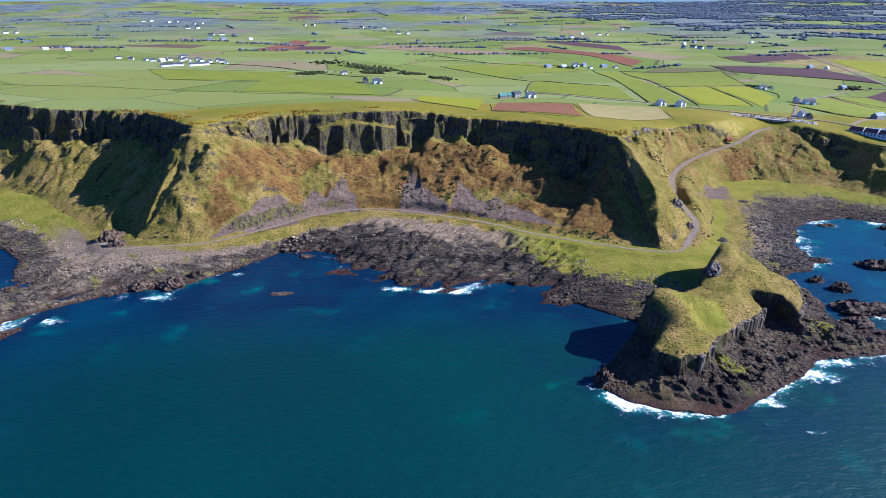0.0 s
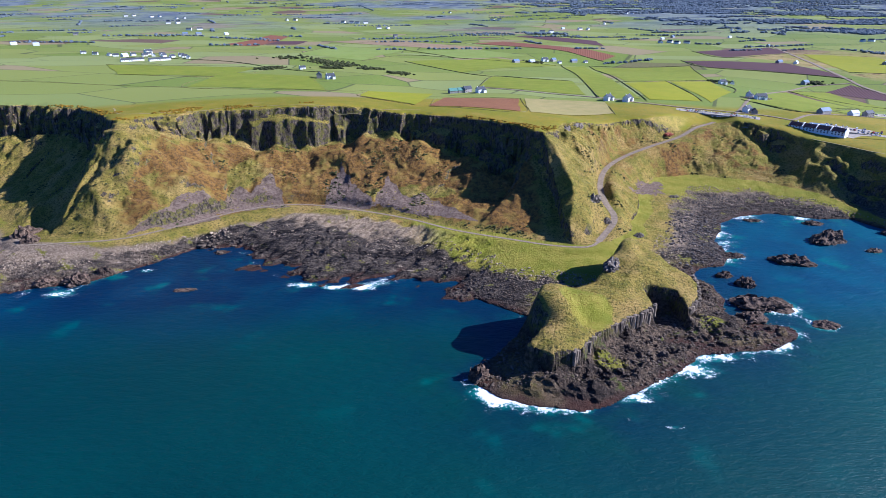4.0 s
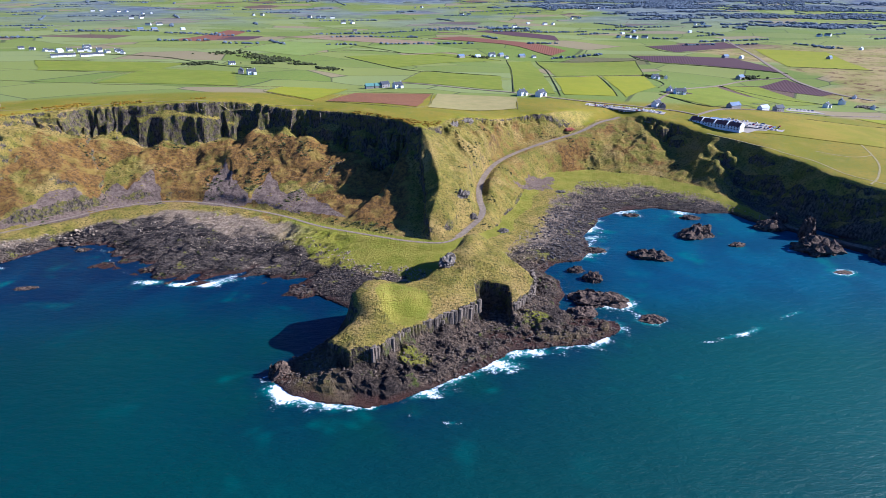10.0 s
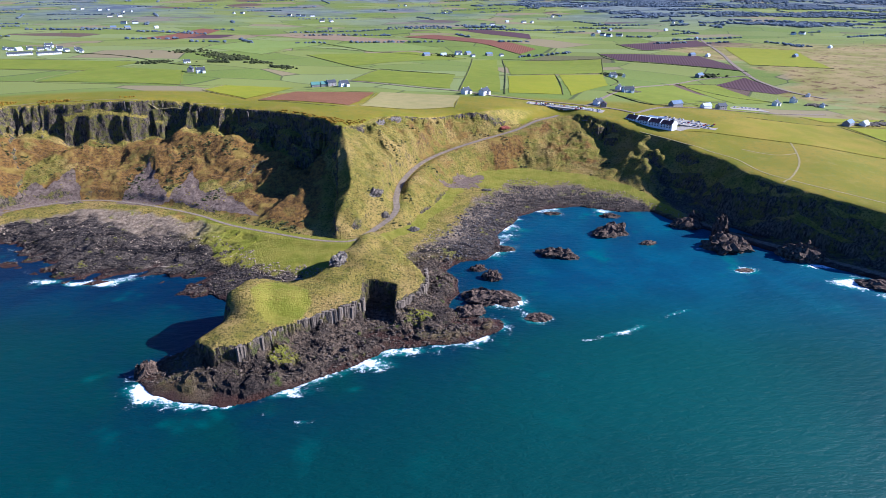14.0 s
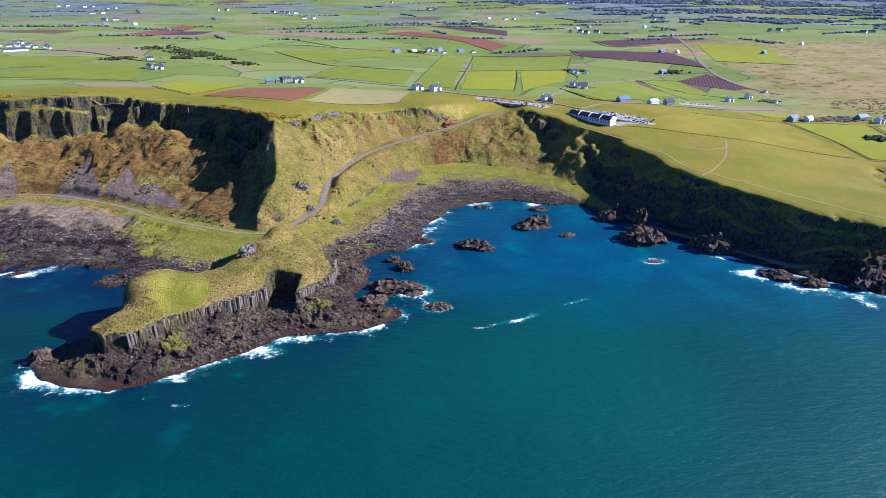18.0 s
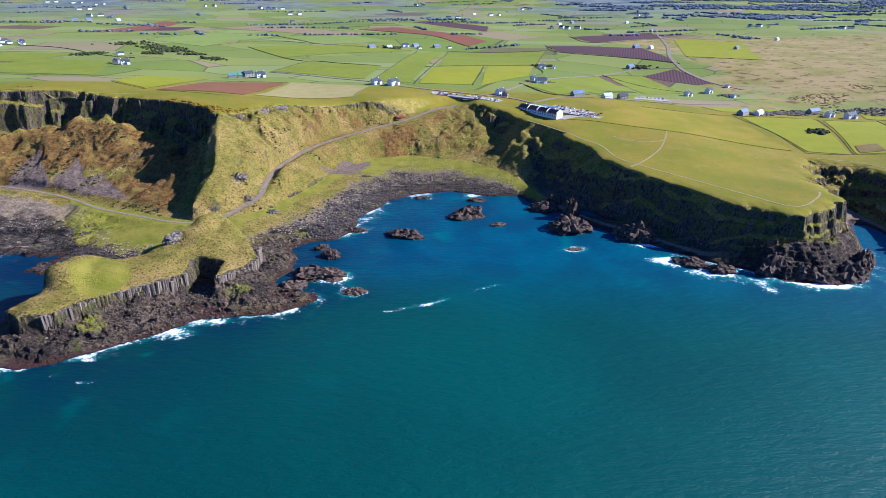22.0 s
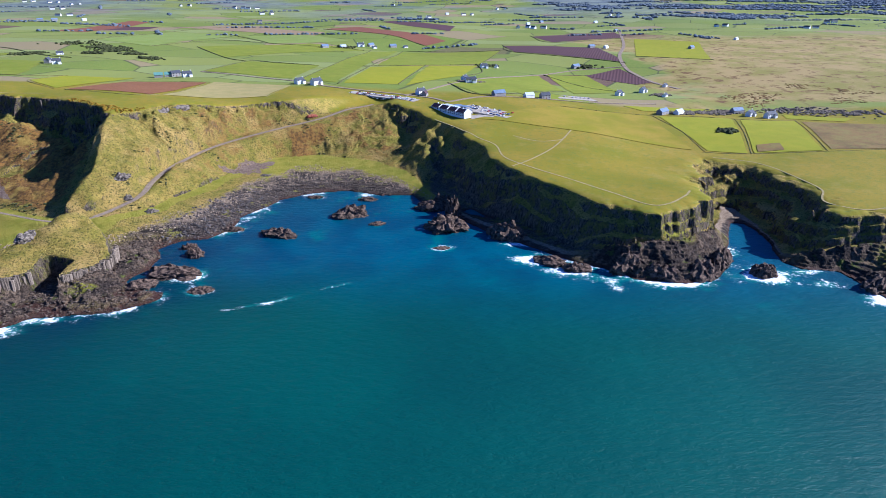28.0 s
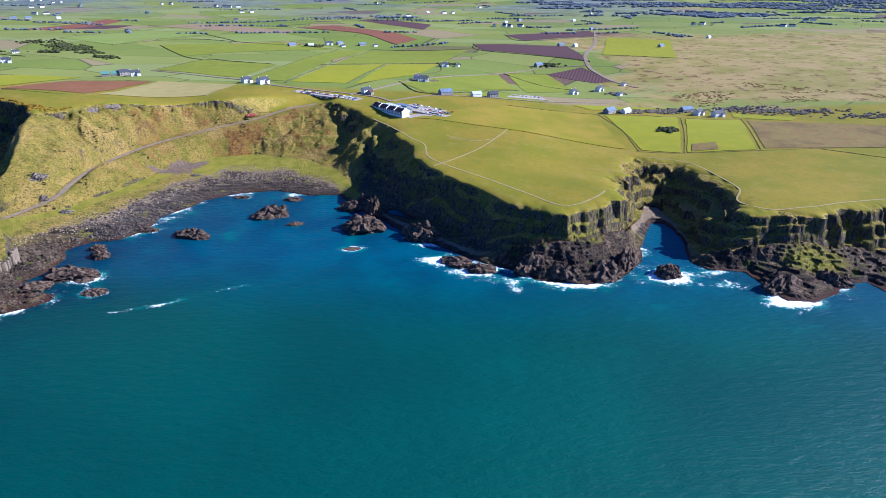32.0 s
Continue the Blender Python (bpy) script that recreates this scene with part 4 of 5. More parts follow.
tagged(ribbon("road", ROAD, 5.6, ROAD_MAT, 0.12), "pale worn asphalt lane winding down the slope", "road", kind="structure")
tagged(ribbon("path", PATH, 2.9, ROAD_MAT, 0.12), "narrow pale path along the shore below the cliffs", "path", kind="structure")


# ---- fields ----
def furrowed(name, a, b, gap, turn):
    def build(n, bsdf):
        at = n.put("Mapping", Vector=n.where(), Rotation=(0.0, 0.0, turn)).outputs[0]
        wave = n.put("TexWave", Vector=at, Scale=0.314 / gap, Distortion=0.6, Detail=2.0).outputs["Fac"]
        tone = n.mix(n.ramp(wave, 0.25, 0.75), a, b)
        tone = n.mix(n.ramp(n.noise(30, 4), 0.4, 0.7, 0.0, 0.5), tone, a)
        n.set(bsdf.inputs["Base Color"], tone)
        n.set(bsdf.inputs["Normal"], n.bump(wave, 0.6, 0.5))
    return material(name, build, 0.95)


def pasture(name, a, b, c, size=18.0):
    def build(n, bsdf):
        tone = n.mix(n.ramp(n.noise(size, 4), 0.32, 0.68), a, b)
        tone = n.mix(n.ramp(n.noise(4.0, 5, 0.65), 0.5, 0.8, 0.0, 0.7), tone, c)
        tone = n.mix(n.ramp(n.noise(1.5, 5, 0.7), 0.56, 0.72, 0.0, 0.6), tone, tuple(0.6 * k for k in c))
        n.set(bsdf.inputs["Base Color"], n.mix(n.ramp(n.noise(55, 4, 0.66), 0.45, 0.70, 0.0, 0.55), tone, c))
        n.set(bsdf.inputs["Normal"], n.bump(n.noise(1.5, 4), 0.25, 0.6))
    return material(name, build, 0.95)


FIELD = dict(
    green=pasture("green_pasture", (0.165, 0.20, 0.018), (0.205, 0.22, 0.024), (0.15, 0.17, 0.018)),
    bright=pasture("bright_pasture", (0.225, 0.235, 0.011), (0.255, 0.245, 0.014), (0.195, 0.20, 0.012)),
    pale=pasture("pale_pasture", (0.185, 0.24, 0.05), (0.21, 0.25, 0.058), (0.165, 0.20, 0.035)),
    olive=pasture("olive_pasture", (0.205, 0.185, 0.011), (0.27, 0.20, 0.024), (0.165, 0.157, 0.011), 40),
    straw=pasture("straw_stubble", (0.28, 0.235, 0.085), (0.33, 0.265, 0.10), (0.23, 0.21, 0.06)),
    tan=pasture("tan_stubble", (0.29, 0.20, 0.115), (0.25, 0.175, 0.095), (0.22, 0.17, 0.09)),
    rough=pasture("rough_moor", (0.27, 0.225, 0.085), (0.21, 0.20, 0.05), (0.15, 0.115, 0.05), 35),
    brown=pasture("brown_bracken", (0.20, 0.125, 0.045), (0.20, 0.16, 0.045), (0.075, 0.05, 0.025), 9),
    plough=furrowed("ploughed_red_soil", (0.16, 0.072, 0.032), (0.26, 0.118, 0.052), 4.0, 0.5),
    purple=furrowed("ploughed_purple_soil", (0.085, 0.046, 0.046), (0.100, 0.054, 0.052), 6.0, 0.3),
    red=furrowed("ploughed_rust_soil", (0.18, 0.075, 0.042), (0.21, 0.088, 0.05), 6.0, 0.2),
)
FIELD_WORDS = dict(
    green="green grazed pasture behind the cliff edge", bright="bright green improved pasture", pale="pale green young grass field",
    olive="olive green clifftop pasture", straw="straw coloured stubble field", tan="tan coloured stubble strip", rough="rough yellow-brown moor grazing",
    brown="brown field of dead bracken and rushes", plough="ploughed field of red-brown soil in rows", purple="ploughed field of dark purple-brown soil",
    red="ploughed field of rusty red soil")


def field(key, a, b, c, d, lift=0.45):
    """A field with corners a, b, c, d, laid on the ground."""
    a, b, c, d = [UNIT * np.array(p, float) for p in (a, b, c, d)]
    n = int(np.clip(max(np.linalg.norm(b - a), np.linalg.norm(c - d)) / 9, 6, 40))
    m = int(np.clip(max(np.linalg.norm(d - a), np.linalg.norm(c - b)) / 9, 6, 40))
    u, v = np.meshgrid(np.linspace(0, 1, n), np.linspace(0, 1, m))
    u, v = u[..., None], v[..., None]
    p = (a * (1 - u) + b * u) * (1 - v) + (d * (1 - u) + c * u) * v
    rim = rough(p[..., 0], p[..., 1], 40, 2, 90) * 2.2
    x, y = p[..., 0] + rim, p[..., 1] + rim
    z = ground(x, y) + lift
    faces = grid_faces(m, n)
    if np.cross(b - a, d - a) < 0:
        faces = faces[:, ::-1]
    ob = new("field", mesh_of("field", np.stack([x, y, z], -1).reshape(-1, 3), faces, FIELD[key], True))
    return tagged(ob, FIELD_WORDS[key], "field", "fields of the plateau", "structure")


field("plough", (36, 520), (49, 606), (122, 618), (110, 508))
field("straw", (128, 622), (206, 616), (197, 548), (119, 512))
field("bright", (-28, 636), (37, 650), (24, 525), (-30, 576))
field("green", (-223, 781), (-106, 741), (-68, 623), (-208, 625))
field("green", (-395, 839), (-197, 833), (-209, 739), (-331, 738))
field("red", (-395, 1275), (-381, 1597), (-331, 1577), (-318, 1246))
field("purple", (-345, 1437), (-264, 1472), (-261, 1341), (-318, 1314))
field("tan", (-230, 1461), (-104, 1501), (128, 1350), (119, 1268))
field("red", (109, 1445), (182, 1499), (379, 1250), (342, 1198))
field("purple", (223, 1633), (259, 1676), (409, 1552), (391, 1398))
field("purple", (560, 1332), (765, 1434), (750, 1318), (588, 1235))
field("purple", (485, 1183), (649, 1133), (640, 930), (493, 1085))
field("purple", (560, 850), (620, 893), (647, 814), (618, 795))
field("bright", (767, 1296), (868, 1219), (782, 958), (675, 991))
field("green", (245, 1057), (289, 1109), (248, 640), (207, 646))
field("green", (299, 1097), (470, 1102), (420, 897), (278, 798))
field("bright", (272, 784), (339, 835), (312, 645), (256, 635))
field("bright", (345, 838), (413, 874), (386, 743), (321, 641))
field("green", (366, 672), (491, 818), (499, 688), (397, 606))
field("green", (506, 835), (564, 850), (578, 732), (507, 672))
field("green", (-13, 984), (134, 1134), (235, 1080), (70, 849))
field("green", (110, 814), (206, 787), (197, 664), (86, 710))
field("pale", (-182, 1019), (-180, 1320), (-29, 1255), (-76, 964))
field("pale", (-17, 1243), (89, 1303), (200, 1184), (72, 1106))
field("olive", (384, 502), (472, 572), (555, 572), (553, 450))
field("bright", (567, 570), (638, 569), (592, 438), (564, 447))
field("bright", (643, 561), (696, 562), (649, 437), (597, 438))
field("brown", (609, 460), (629, 463), (622, 442), (601, 440), 0.9)
field("brown", (700, 556), (900, 480), (860, 440), (657, 440))
field("bright", (706, 600), (755, 566), (740, 552), (698, 578))
field("bright", (545, 616), (650, 635), (636, 612), (560, 594))
field("green", (424, 660), (495, 640), (520, 612), (450, 608))

# ---- hedges and field walls ----
HEDGE_MAT = plain("hedge_leaves", (0.06, 0.068, 0.024), (0.12, 0.115, 0.045), 1.8, 0.95, 0.8)
BANK_MAT = plain("mossy_stone_bank", (0.12, 0.11, 0.035), (0.20, 0.175, 0.065), 2.0, 0.95, 0.6)


def hedge(points, width=3.0, tall=1.8, bank=False, name="hedge"):
    line = glide(metres(points), 4.0)
    xs, yy = np.array([c.x for c in line]), np.array([c.y for c in line])
    z = ground(xs, yy)
    verts, faces, n = [], [], len(line)
    for i, c in enumerate(line):
        d = (line[min(i + 1, n - 1)] - line[max(i - 1, 0)]).normalized()
        k = 0.75 + 0.5 * abs(noise.noise(Vector((c.x * 0.11, c.y * 0.11, 3.0))) * 2) + 0.18 * random.uniform(-1, 1)
        for side, up in ((-0.5, -0.3), (-0.42, 0.65), (-0.1, 1.0), (0.25, 0.92), (0.45, 0.5), (0.5, -0.3)):
            w = side * width * (0.7 + 0.5 * k) + 0.4 * random.uniform(-1, 1)
            verts.append((c.x - d.y * w, c.y + d.x * w, z[i] + up * tall * (k if up > 0 else 1)))
    for i in range(n - 1):
        for j in range(5):
            a, b = 6 * i + j, 6 * i + 6 + j
            faces.append((a, b, b + 1, a + 1))
    ob = new(name, mesh_of(name, verts, faces, BANK_MAT if bank else HEDGE_MAT))
    if bank:
        return tagged(ob, "low mossy stone and turf field bank", "field wall", "field boundaries")
    return tagged(ob, "dark windblown hedge dividing green fields", "hedge", "field boundaries")


for row in (
        [(246, 1089), (228, 860), (206, 646)], [(300, 1117), (278, 870), (251, 630)], [(341, 843), (328, 740), (313, 645)],
        [(262, 794), (340, 840), (415, 884)], [(-420, 940), (-320, 919), (-241, 885), (-137, 806), (-100, 785)], [(415, 884), (414, 800), (388, 740)],
        [(-13, 984), (70, 849), (110, 814)], [(206, 787), (150, 805), (110, 814), (86, 706)], [(-76, 964), (-13, 1110), (72, 1106), (235, 1080)],
        [(366, 672), (400, 604), (500, 680)], [(500, 830), (540, 760), (580, 730)], [(-182, 1019), (-180, 1330), (-100, 1500)],
        [(109, 1445), (250, 1300), (342, 1190)], [(485, 1190), (493, 1080), (640, 925)], [(560, 1340), (588, 1230), (750, 1310)],
        [(-40, 1260), (70, 1105)], [(675, 990), (785, 955)], [(300, 1117), (470, 1110), (485, 1180)], [(470, 1102), (420, 897)]):
    hedge(row, 1.6, 1.1)
for row in (
        [(562, 572), (566, 510), (561, 445)], [(640, 566), (618, 500), (594, 437)], [(699, 564), (676, 500), (653, 437)],
        [(558, 443), (594, 436), (653, 435), (753, 441), (880, 436)], [(555, 574), (600, 575), (640, 568), (699, 564)],
        [(472, 575), (555, 574)], [(-30, 640), (-30, 576), (24, 522)], [(-223, 785), (-208, 622), (-68, 620), (-28, 640)], [(-208, 622), (-330, 640), (-460, 650)],
        [(36, 518), (49, 610), (124, 622)], [(124, 622), (111, 505), (36, 516)], [(206, 620), (198, 545)], [(-110, 742), (-68, 622)],
        [(-398, 842), (-197, 836), (-209, 737), (-334, 736)], [(366, 676), (420, 752), (490, 820)], [(506, 838), (564, 854)], [(700, 436), (760, 400), (900, 395)]):
    hedge(row, 0.8, 0.5, True, "field_wall")

# ---- lanes and paths of the plateau ----
for row, wide in (
        ([(322, 584), (345, 622), (375, 675), (425, 752), (496, 829), (559, 885), (634, 905)], 4.5), ([(785, 1467), (713, 1186), (651, 998), (632, 900), (637, 853), (645, 808), (660, 760)], 8),
        ([(86, 706), (137, 678), (197, 652), (239, 617), (271, 605), (297, 599), (322, 590), (348, 578), (363, 558)], 5.0), ([(363, 560), (400, 592), (460, 606), (520, 620), (590, 645)], 4.5)):
    tagged(ribbon("lane", row, wide, ROAD_MAT, 0.6, 0.6, 6.0), "narrow grey country lane between fields", "lane", kind="structure")
for row in (
        [(350, 505), (366, 478), (382, 445), (394, 425), (397, 392), (412, 370), (436, 347), (455, 325), (469, 306), (480, 306), (496, 320), (503, 330)],
        [(560, 428), (584, 409), (590, 367), (589, 338), (579, 318), (586, 301), (612, 303), (670, 319), (780, 324)],
        [(400, 372), (413, 385), (435, 417), (453, 456), (470, 500)], [(411, 454), (428, 438), (445, 442), (452, 452)], [(-210, 486), (-180, 450), (-120, 482), (-40, 488), (30, 496)]):
    tagged(ribbon("footpath", row, 1.7, TRACK_MAT, 0.10, 0.3), "trodden footpath in the clifftop grass", "footpath", kind="structure")

# ---- houses ----
WALL_MATS = dict(white=plain("white_render", (0.66, 0.66, 0.64), (0.78, 0.78, 0.76), 1.5, 0.8, 0.1), grey=plain("grey_stone", (0.20, 0.19, 0.18), (0.33, 0.31, 0.28), 1.0, 0.9, 0.4))
ROOF_MATS = dict(slate=plain("dark_slate", (0.045, 0.05, 0.06), (0.085, 0.09, 0.105), 0.8, 0.6, 0.3), brown=plain("brown_tiles", (0.060, 0.035, 0.040), (0.10, 0.06, 0.062), 0.8, 0.7, 0.3),
                 blue=plain("blue_grey_sheeting", (0.12, 0.17, 0.24), (0.17, 0.22, 0.29), 3.0, 0.45, 0.1), pale=plain("pale_sheeting", (0.42, 0.48, 0.55), (0.5, 0.56, 0.62), 3.0, 0.45, 0.1),
                 green=plain("green_sheeting", (0.10, 0.22, 0.18), (0.14, 0.27, 0.22), 3.0, 0.5, 0.1))
GLASS_MAT = plain("dark_window_glass", (0.015, 0.018, 0.022), (0.03, 0.034, 0.04), 0.5, 0.12, 0.0)
DOOR_MAT = plain("painted_door", (0.10, 0.03, 0.025), (0.14, 0.045, 0.035), 0.6, 0.5, 0.05)


def gabled(bm, lo, hi, ridge):
    """Walls with two gables, the ridge along x."""
    (x0, y0, z0), (x1, y1, z1) = lo, hi
    v = [bm.verts.new(p) for p in ((x0, y0, z0), (x1, y0, z0), (x1, y1, z0), (x0, y1, z0), (x0, y0, z1), (x1, y0, z1), (x1, y1, z1), (x0, y1, z1),
                                   (x0, (y0 + y1) / 2, ridge), (x1, (y0 + y1) / 2, ridge))]
    for f in ((0, 1, 5, 4), (2, 3, 7, 6), (1, 2, 6, 9, 5), (3, 0, 4, 8, 7), (3, 2, 1, 0), (4, 5, 9, 8), (7, 8, 9, 6)):
        bm.faces.new([v[i] for i in f])


def roof_pair(bm, lo, hi, ridge, over=0.35, thick=0.25):
    (x0, y0, _), (x1, y1, z1) = lo, hi
    mid = (y0 + y1) / 2
    drop = (ridge - z1) / (mid - y0) * over
    x0, x1 = x0 - over, x1 + over
    for ya in (y0 - over, y1 + over):
        zl = z1 - drop + 0.03
        p = [(x0, ya, zl), (x1, ya, zl), (x1, mid, ridge + 0.03), (x0, mid, ridge + 0.03)]
        v = [bm.verts.new(q) for q in p] + [bm.verts.new((q[0], q[1], q[2] + thick)) for q in p]
        for f in ((3, 2, 1, 0), (4, 5, 6, 7), (0, 1, 5, 4), (1, 2, 6, 5), (2, 3, 7, 6), (3, 0, 4, 7)):
            bm.faces.new([v[i] for i in f])
    bmesh.ops.recalc_face_normals(bm, faces=bm.faces)


def house(kind, long, deep, tall, wall, roof, label, chimneys=2, panes=3, porch=False):
    root = new(kind)
    root.empty_display_size = 1.0
    lo, hi, ridge = (-long / 2, -deep / 2, -1.2), (long / 2, deep / 2, tall), tall + deep * 0.42
    bm = bmesh.new()
    gabled(bm, lo, hi, ridge)
    part("wall", bm, WALL_MATS[wall], root)
    bm = bmesh.new()
    roof_pair(bm, lo, hi, ridge)
    part("roof", bm, ROOF_MATS[roof], root)
    for i in range(chimneys):
        bm = bmesh.new()
        x = (-long / 2 + 0.6) if i == 0 else (long / 2 - 0.6)
        block(bm, (x - 0.45, -0.4, ridge - 0.8), (x + 0.45, 0.4, ridge + 1.1), 0.06)
        part("chimney", bm, WALL_MATS[wall], root)
    rows = (1.0, 3.6) if tall > 4.4 else (1.0,)
    for z in rows:
        for i in range(panes):
            x = -long / 2 + (i + 0.5) * long / panes
            for side in (-1, 1):
                if z == 1.0 and i == panes // 2 and side < 0:
                    continue
                bm = bmesh.new()
                block(bm, (x - 0.55, side * deep / 2 - 0.06, z), (x + 0.55, side * deep / 2 + 0.06, z + 1.3))
                part("window", bm, GLASS_MAT, root)
    if panes:
        bm = bmesh.new()
        block(bm, (-0.5, -deep / 2 - 0.07, -0.2), (0.5, -deep / 2 + 0.05, 2.05))
        part("door", bm, DOOR_MAT, root)
    if porch:
        bm = bmesh.new()
        gabled(bm, (long * 0.12, -deep / 2 - 3.0, -1.2), (long * 0.12 + 4.5, -deep / 2 + 0.5, tall * 0.75), tall * 0.75 + 1.0)
        part("wing", bm, WALL_MATS[wall], root)
        bm = bmesh.new()
        roof_pair(bm, (long * 0.12, -deep / 2 - 3.0, -1.2), (long * 0.12 + 4.5, -deep / 2 + 0.5, tall * 0.75), tall * 0.75 + 1.0)
        part("wing_roof", bm, ROOF_MATS[roof], root)
    return tagged(root, label, kind.replace("_", " "), "houses and farm buildings of the plateau")


def place(make, rows):
    """The first row takes the thing itself, the others copies of it."""
    first = make()
    for i, (x, y, turn) in enumerate(rows):
        x, y = UNIT * x, UNIT * y
        m = pose(x, y, height(x, y) + 0.3, 0, 0, turn + 32)
        if i == 0:
            first.matrix_basis = m
        else:
            copy_thing(first, m)


place(lambda: house("house", 13, 7.5, 5.2, "white", "slate", "white two-storey house with a dark slate roof", 2, 3, True),
      [(212, 629, 20), (421, 852, -10), (565, 698, 15), (386, 700, 30), (670, 596, 10), (-81, 718, 0), (86, 662, 5), (337, 596, 12)])
place(lambda: house("house", 17, 8, 5.6, "white", "slate", "long white house with slate roof and gable chimneys", 2, 4, True),
      [(230, 624, 25), (392, 684, -20), (605, 735, 25), (224, 1132, 0), (-427, 1030, 30), (685, 585, -8)])
place(lambda: house("cottage", 11, 6.5, 3.0, "white", "slate", "low white cottage with a slate roof", 1, 3),
      [(-533, 1033, 10), (-502, 1011, -20), (-466, 984, 60), (-449, 970, 5), (-430, 985, 30), (-390, 966, 80), (-387, 989, 10), (-354, 947, 40), (-348, 966, 5),
       (-325, 933, 70), (-412, 1000, 15), (-372, 960, 35), (-337, 950, 0), (-404, 968, 12), (620, 700, 20), (439, 862, 40), (249, 1124, 12), (303, 1163, 5), (648, 778, 20), (-136, 826, 5)])
place(lambda: house("terrace", 42, 6.5, 3.2, "white", "slate", "long white terrace of low cottages", 2, 10), [(-385, 888, 8), (-352, 900, 14)])
place(lambda: house("barn", 18, 9, 4.0, "grey", "blue", "grey farm shed with a blue-grey sheet roof", 0, 0),
      [(576, 584, 8), (241, 1144, 20), (280, 1157, 0), (168, 1083, 10), (772, 1453, 20), (639, 1135, 0), (559, 900, 5), (-567, 1538, 0), (-538, 1546, 10), (644, 1706, 15),
       (814, 1117, 10), (-793, 1157, 5), (665, 614, -12), (415, 603, -6)])
place(lambda: house("barn", 14, 8, 3.6, "white", "pale", "pale sheeted farm building", 0, 0),
      [(593, 586, 5), (197, 1099, 0), (662, 1123, 15), (602, 1659, 0), (-744, 1186, 10), (-700, 1182, 0), (-479, 1566, 20), (402, 1968, 0), (960, 1259, 10), (-430, 958, 40), (782, 1680, 0), (446, 606, -8)])
place(lambda: house("barn", 12, 8, 3.6, "grey", "green", "round-backed shed with a green sheet roof", 0, 0), [(57, 659, -10), (66, 664, -10)])
place(lambda: house("farmhouse", 14, 8, 5.0, "grey", "slate", "grey stone farmhouse with a slate roof", 2, 3), [(-95, 726, 70), (72, 667, 10), (463, 610, -8), (-76, 1624, 0), (-785, 1465, 0)])
far_rows = [(-1163, 2490), (-1045, 2443), (-905, 2325), (-491, 2232), (-286, 2147), (-238, 2130), (451, 1957), (576, 2178), (562, 1550), (597, 1536), (217, 2370), (-640, 1750),
            (-820, 2050), (880, 1900), (1050, 1560), (1240, 1500), (1420, 1720), (320, 1830), (-150, 1950), (-1300, 1900), (40, 2700), (760, 2600)]
place(lambda: house("farmstead", 20, 9, 5.0, "white", "slate", "white farmstead far off among the fields", 1, 0),
      [(x + dx, y + dy, 30 * ((i * 7 + j) % 6)) for i, (x, y) in enumerate(far_rows) for j, (dx, dy) in enumerate(((0, 0), (26, 9)))])


# ---- hotel above the bay ----
def hotel():
    root = new("hotel")
    for i in range(4):
        x = -21 + i * 14
        lo, hi, ridge = (x - 7, -5, -2.0), (x + 7, 5, 4.2), 7.6
        bm = bmesh.new()
        gabled(bm, lo, hi, ridge)
        part("wall", bm, WALL_MATS["white"], root, "white rendered wall of one block")
        bm = bmesh.new()
        roof_pair(bm, (x - 6.2, -5, 0), (x + 6.2, 5, 4.2), ridge, 0.25)
        part("roof", bm, ROOF_MATS["brown"], root, "dark brown-purple slate roof")
        bm = bmesh.new()
        block(bm, (x + 6.6, -5.3, 3.6), (x + 7.2, 5.3, 4.6))
        for dz in (0.0, 1.2, 2.4):
            block(bm, (x + 6.6, -5.3 + dz * 1.38, 4.6 + dz), (x + 7.2, 5.3 - dz * 1.38, 5.8 + dz))
        part("parapet", bm, WALL_MATS["white"], root, "raised white gable parapet")
        for z in (0.6, 2.6):
            for k in range(4):
                bm = bmesh.new()
                block(bm, (x - 5.6 + k * 3.2, -5.08, z), (x - 4.2 + k * 3.2, -4.9, z + 1.2))
                part("window", bm, GLASS_MAT, root)
        bm = bmesh.new()
        block(bm, (x - 0.6, -0.5, 7.0), (x + 0.6, 0.5, 9.0), 0.08)
        part("chimney", bm, WALL_MATS["white"], root)
    for lo, hi, mat in (((-26, 8, -2), (-4, 18, 4.4), "pale"), ((3, 9, -2), (18, 17, 3.6), "blue"), ((-18, 21, -2), (2, 28, 4.0), "blue")):
        bm = bmesh.new()
        block(bm, lo, hi)
        part("annex", bm, WALL_MATS["grey"], root, "flat-roofed grey annex")
        bm = bmesh.new()
        block(bm, (lo[0] - 0.3, lo[1] - 0.3, hi[2]), (hi[0] + 0.3, hi[1] + 0.3, hi[2] + 0.3), 0.05)
        part("flat_roof", bm, ROOF_MATS[mat], root, "pale flat roof")
    root.matrix_basis = pose(364 * UNIT, 522 * UNIT, height(368 * UNIT, 524 * UNIT) + 0.8, 0, 0, -51) @ Matrix.Diagonal((1.12, 1.1, 1.05, 1))
    return tagged(root, "white hotel with dark slate roofs and gable parapets", "hotel")


hotel()
place(lambda: house("lodge", 9, 7, 3.4, "grey", "brown", "small stone gate lodge with a brown roof", 1, 2), [(341, 589, 40)])

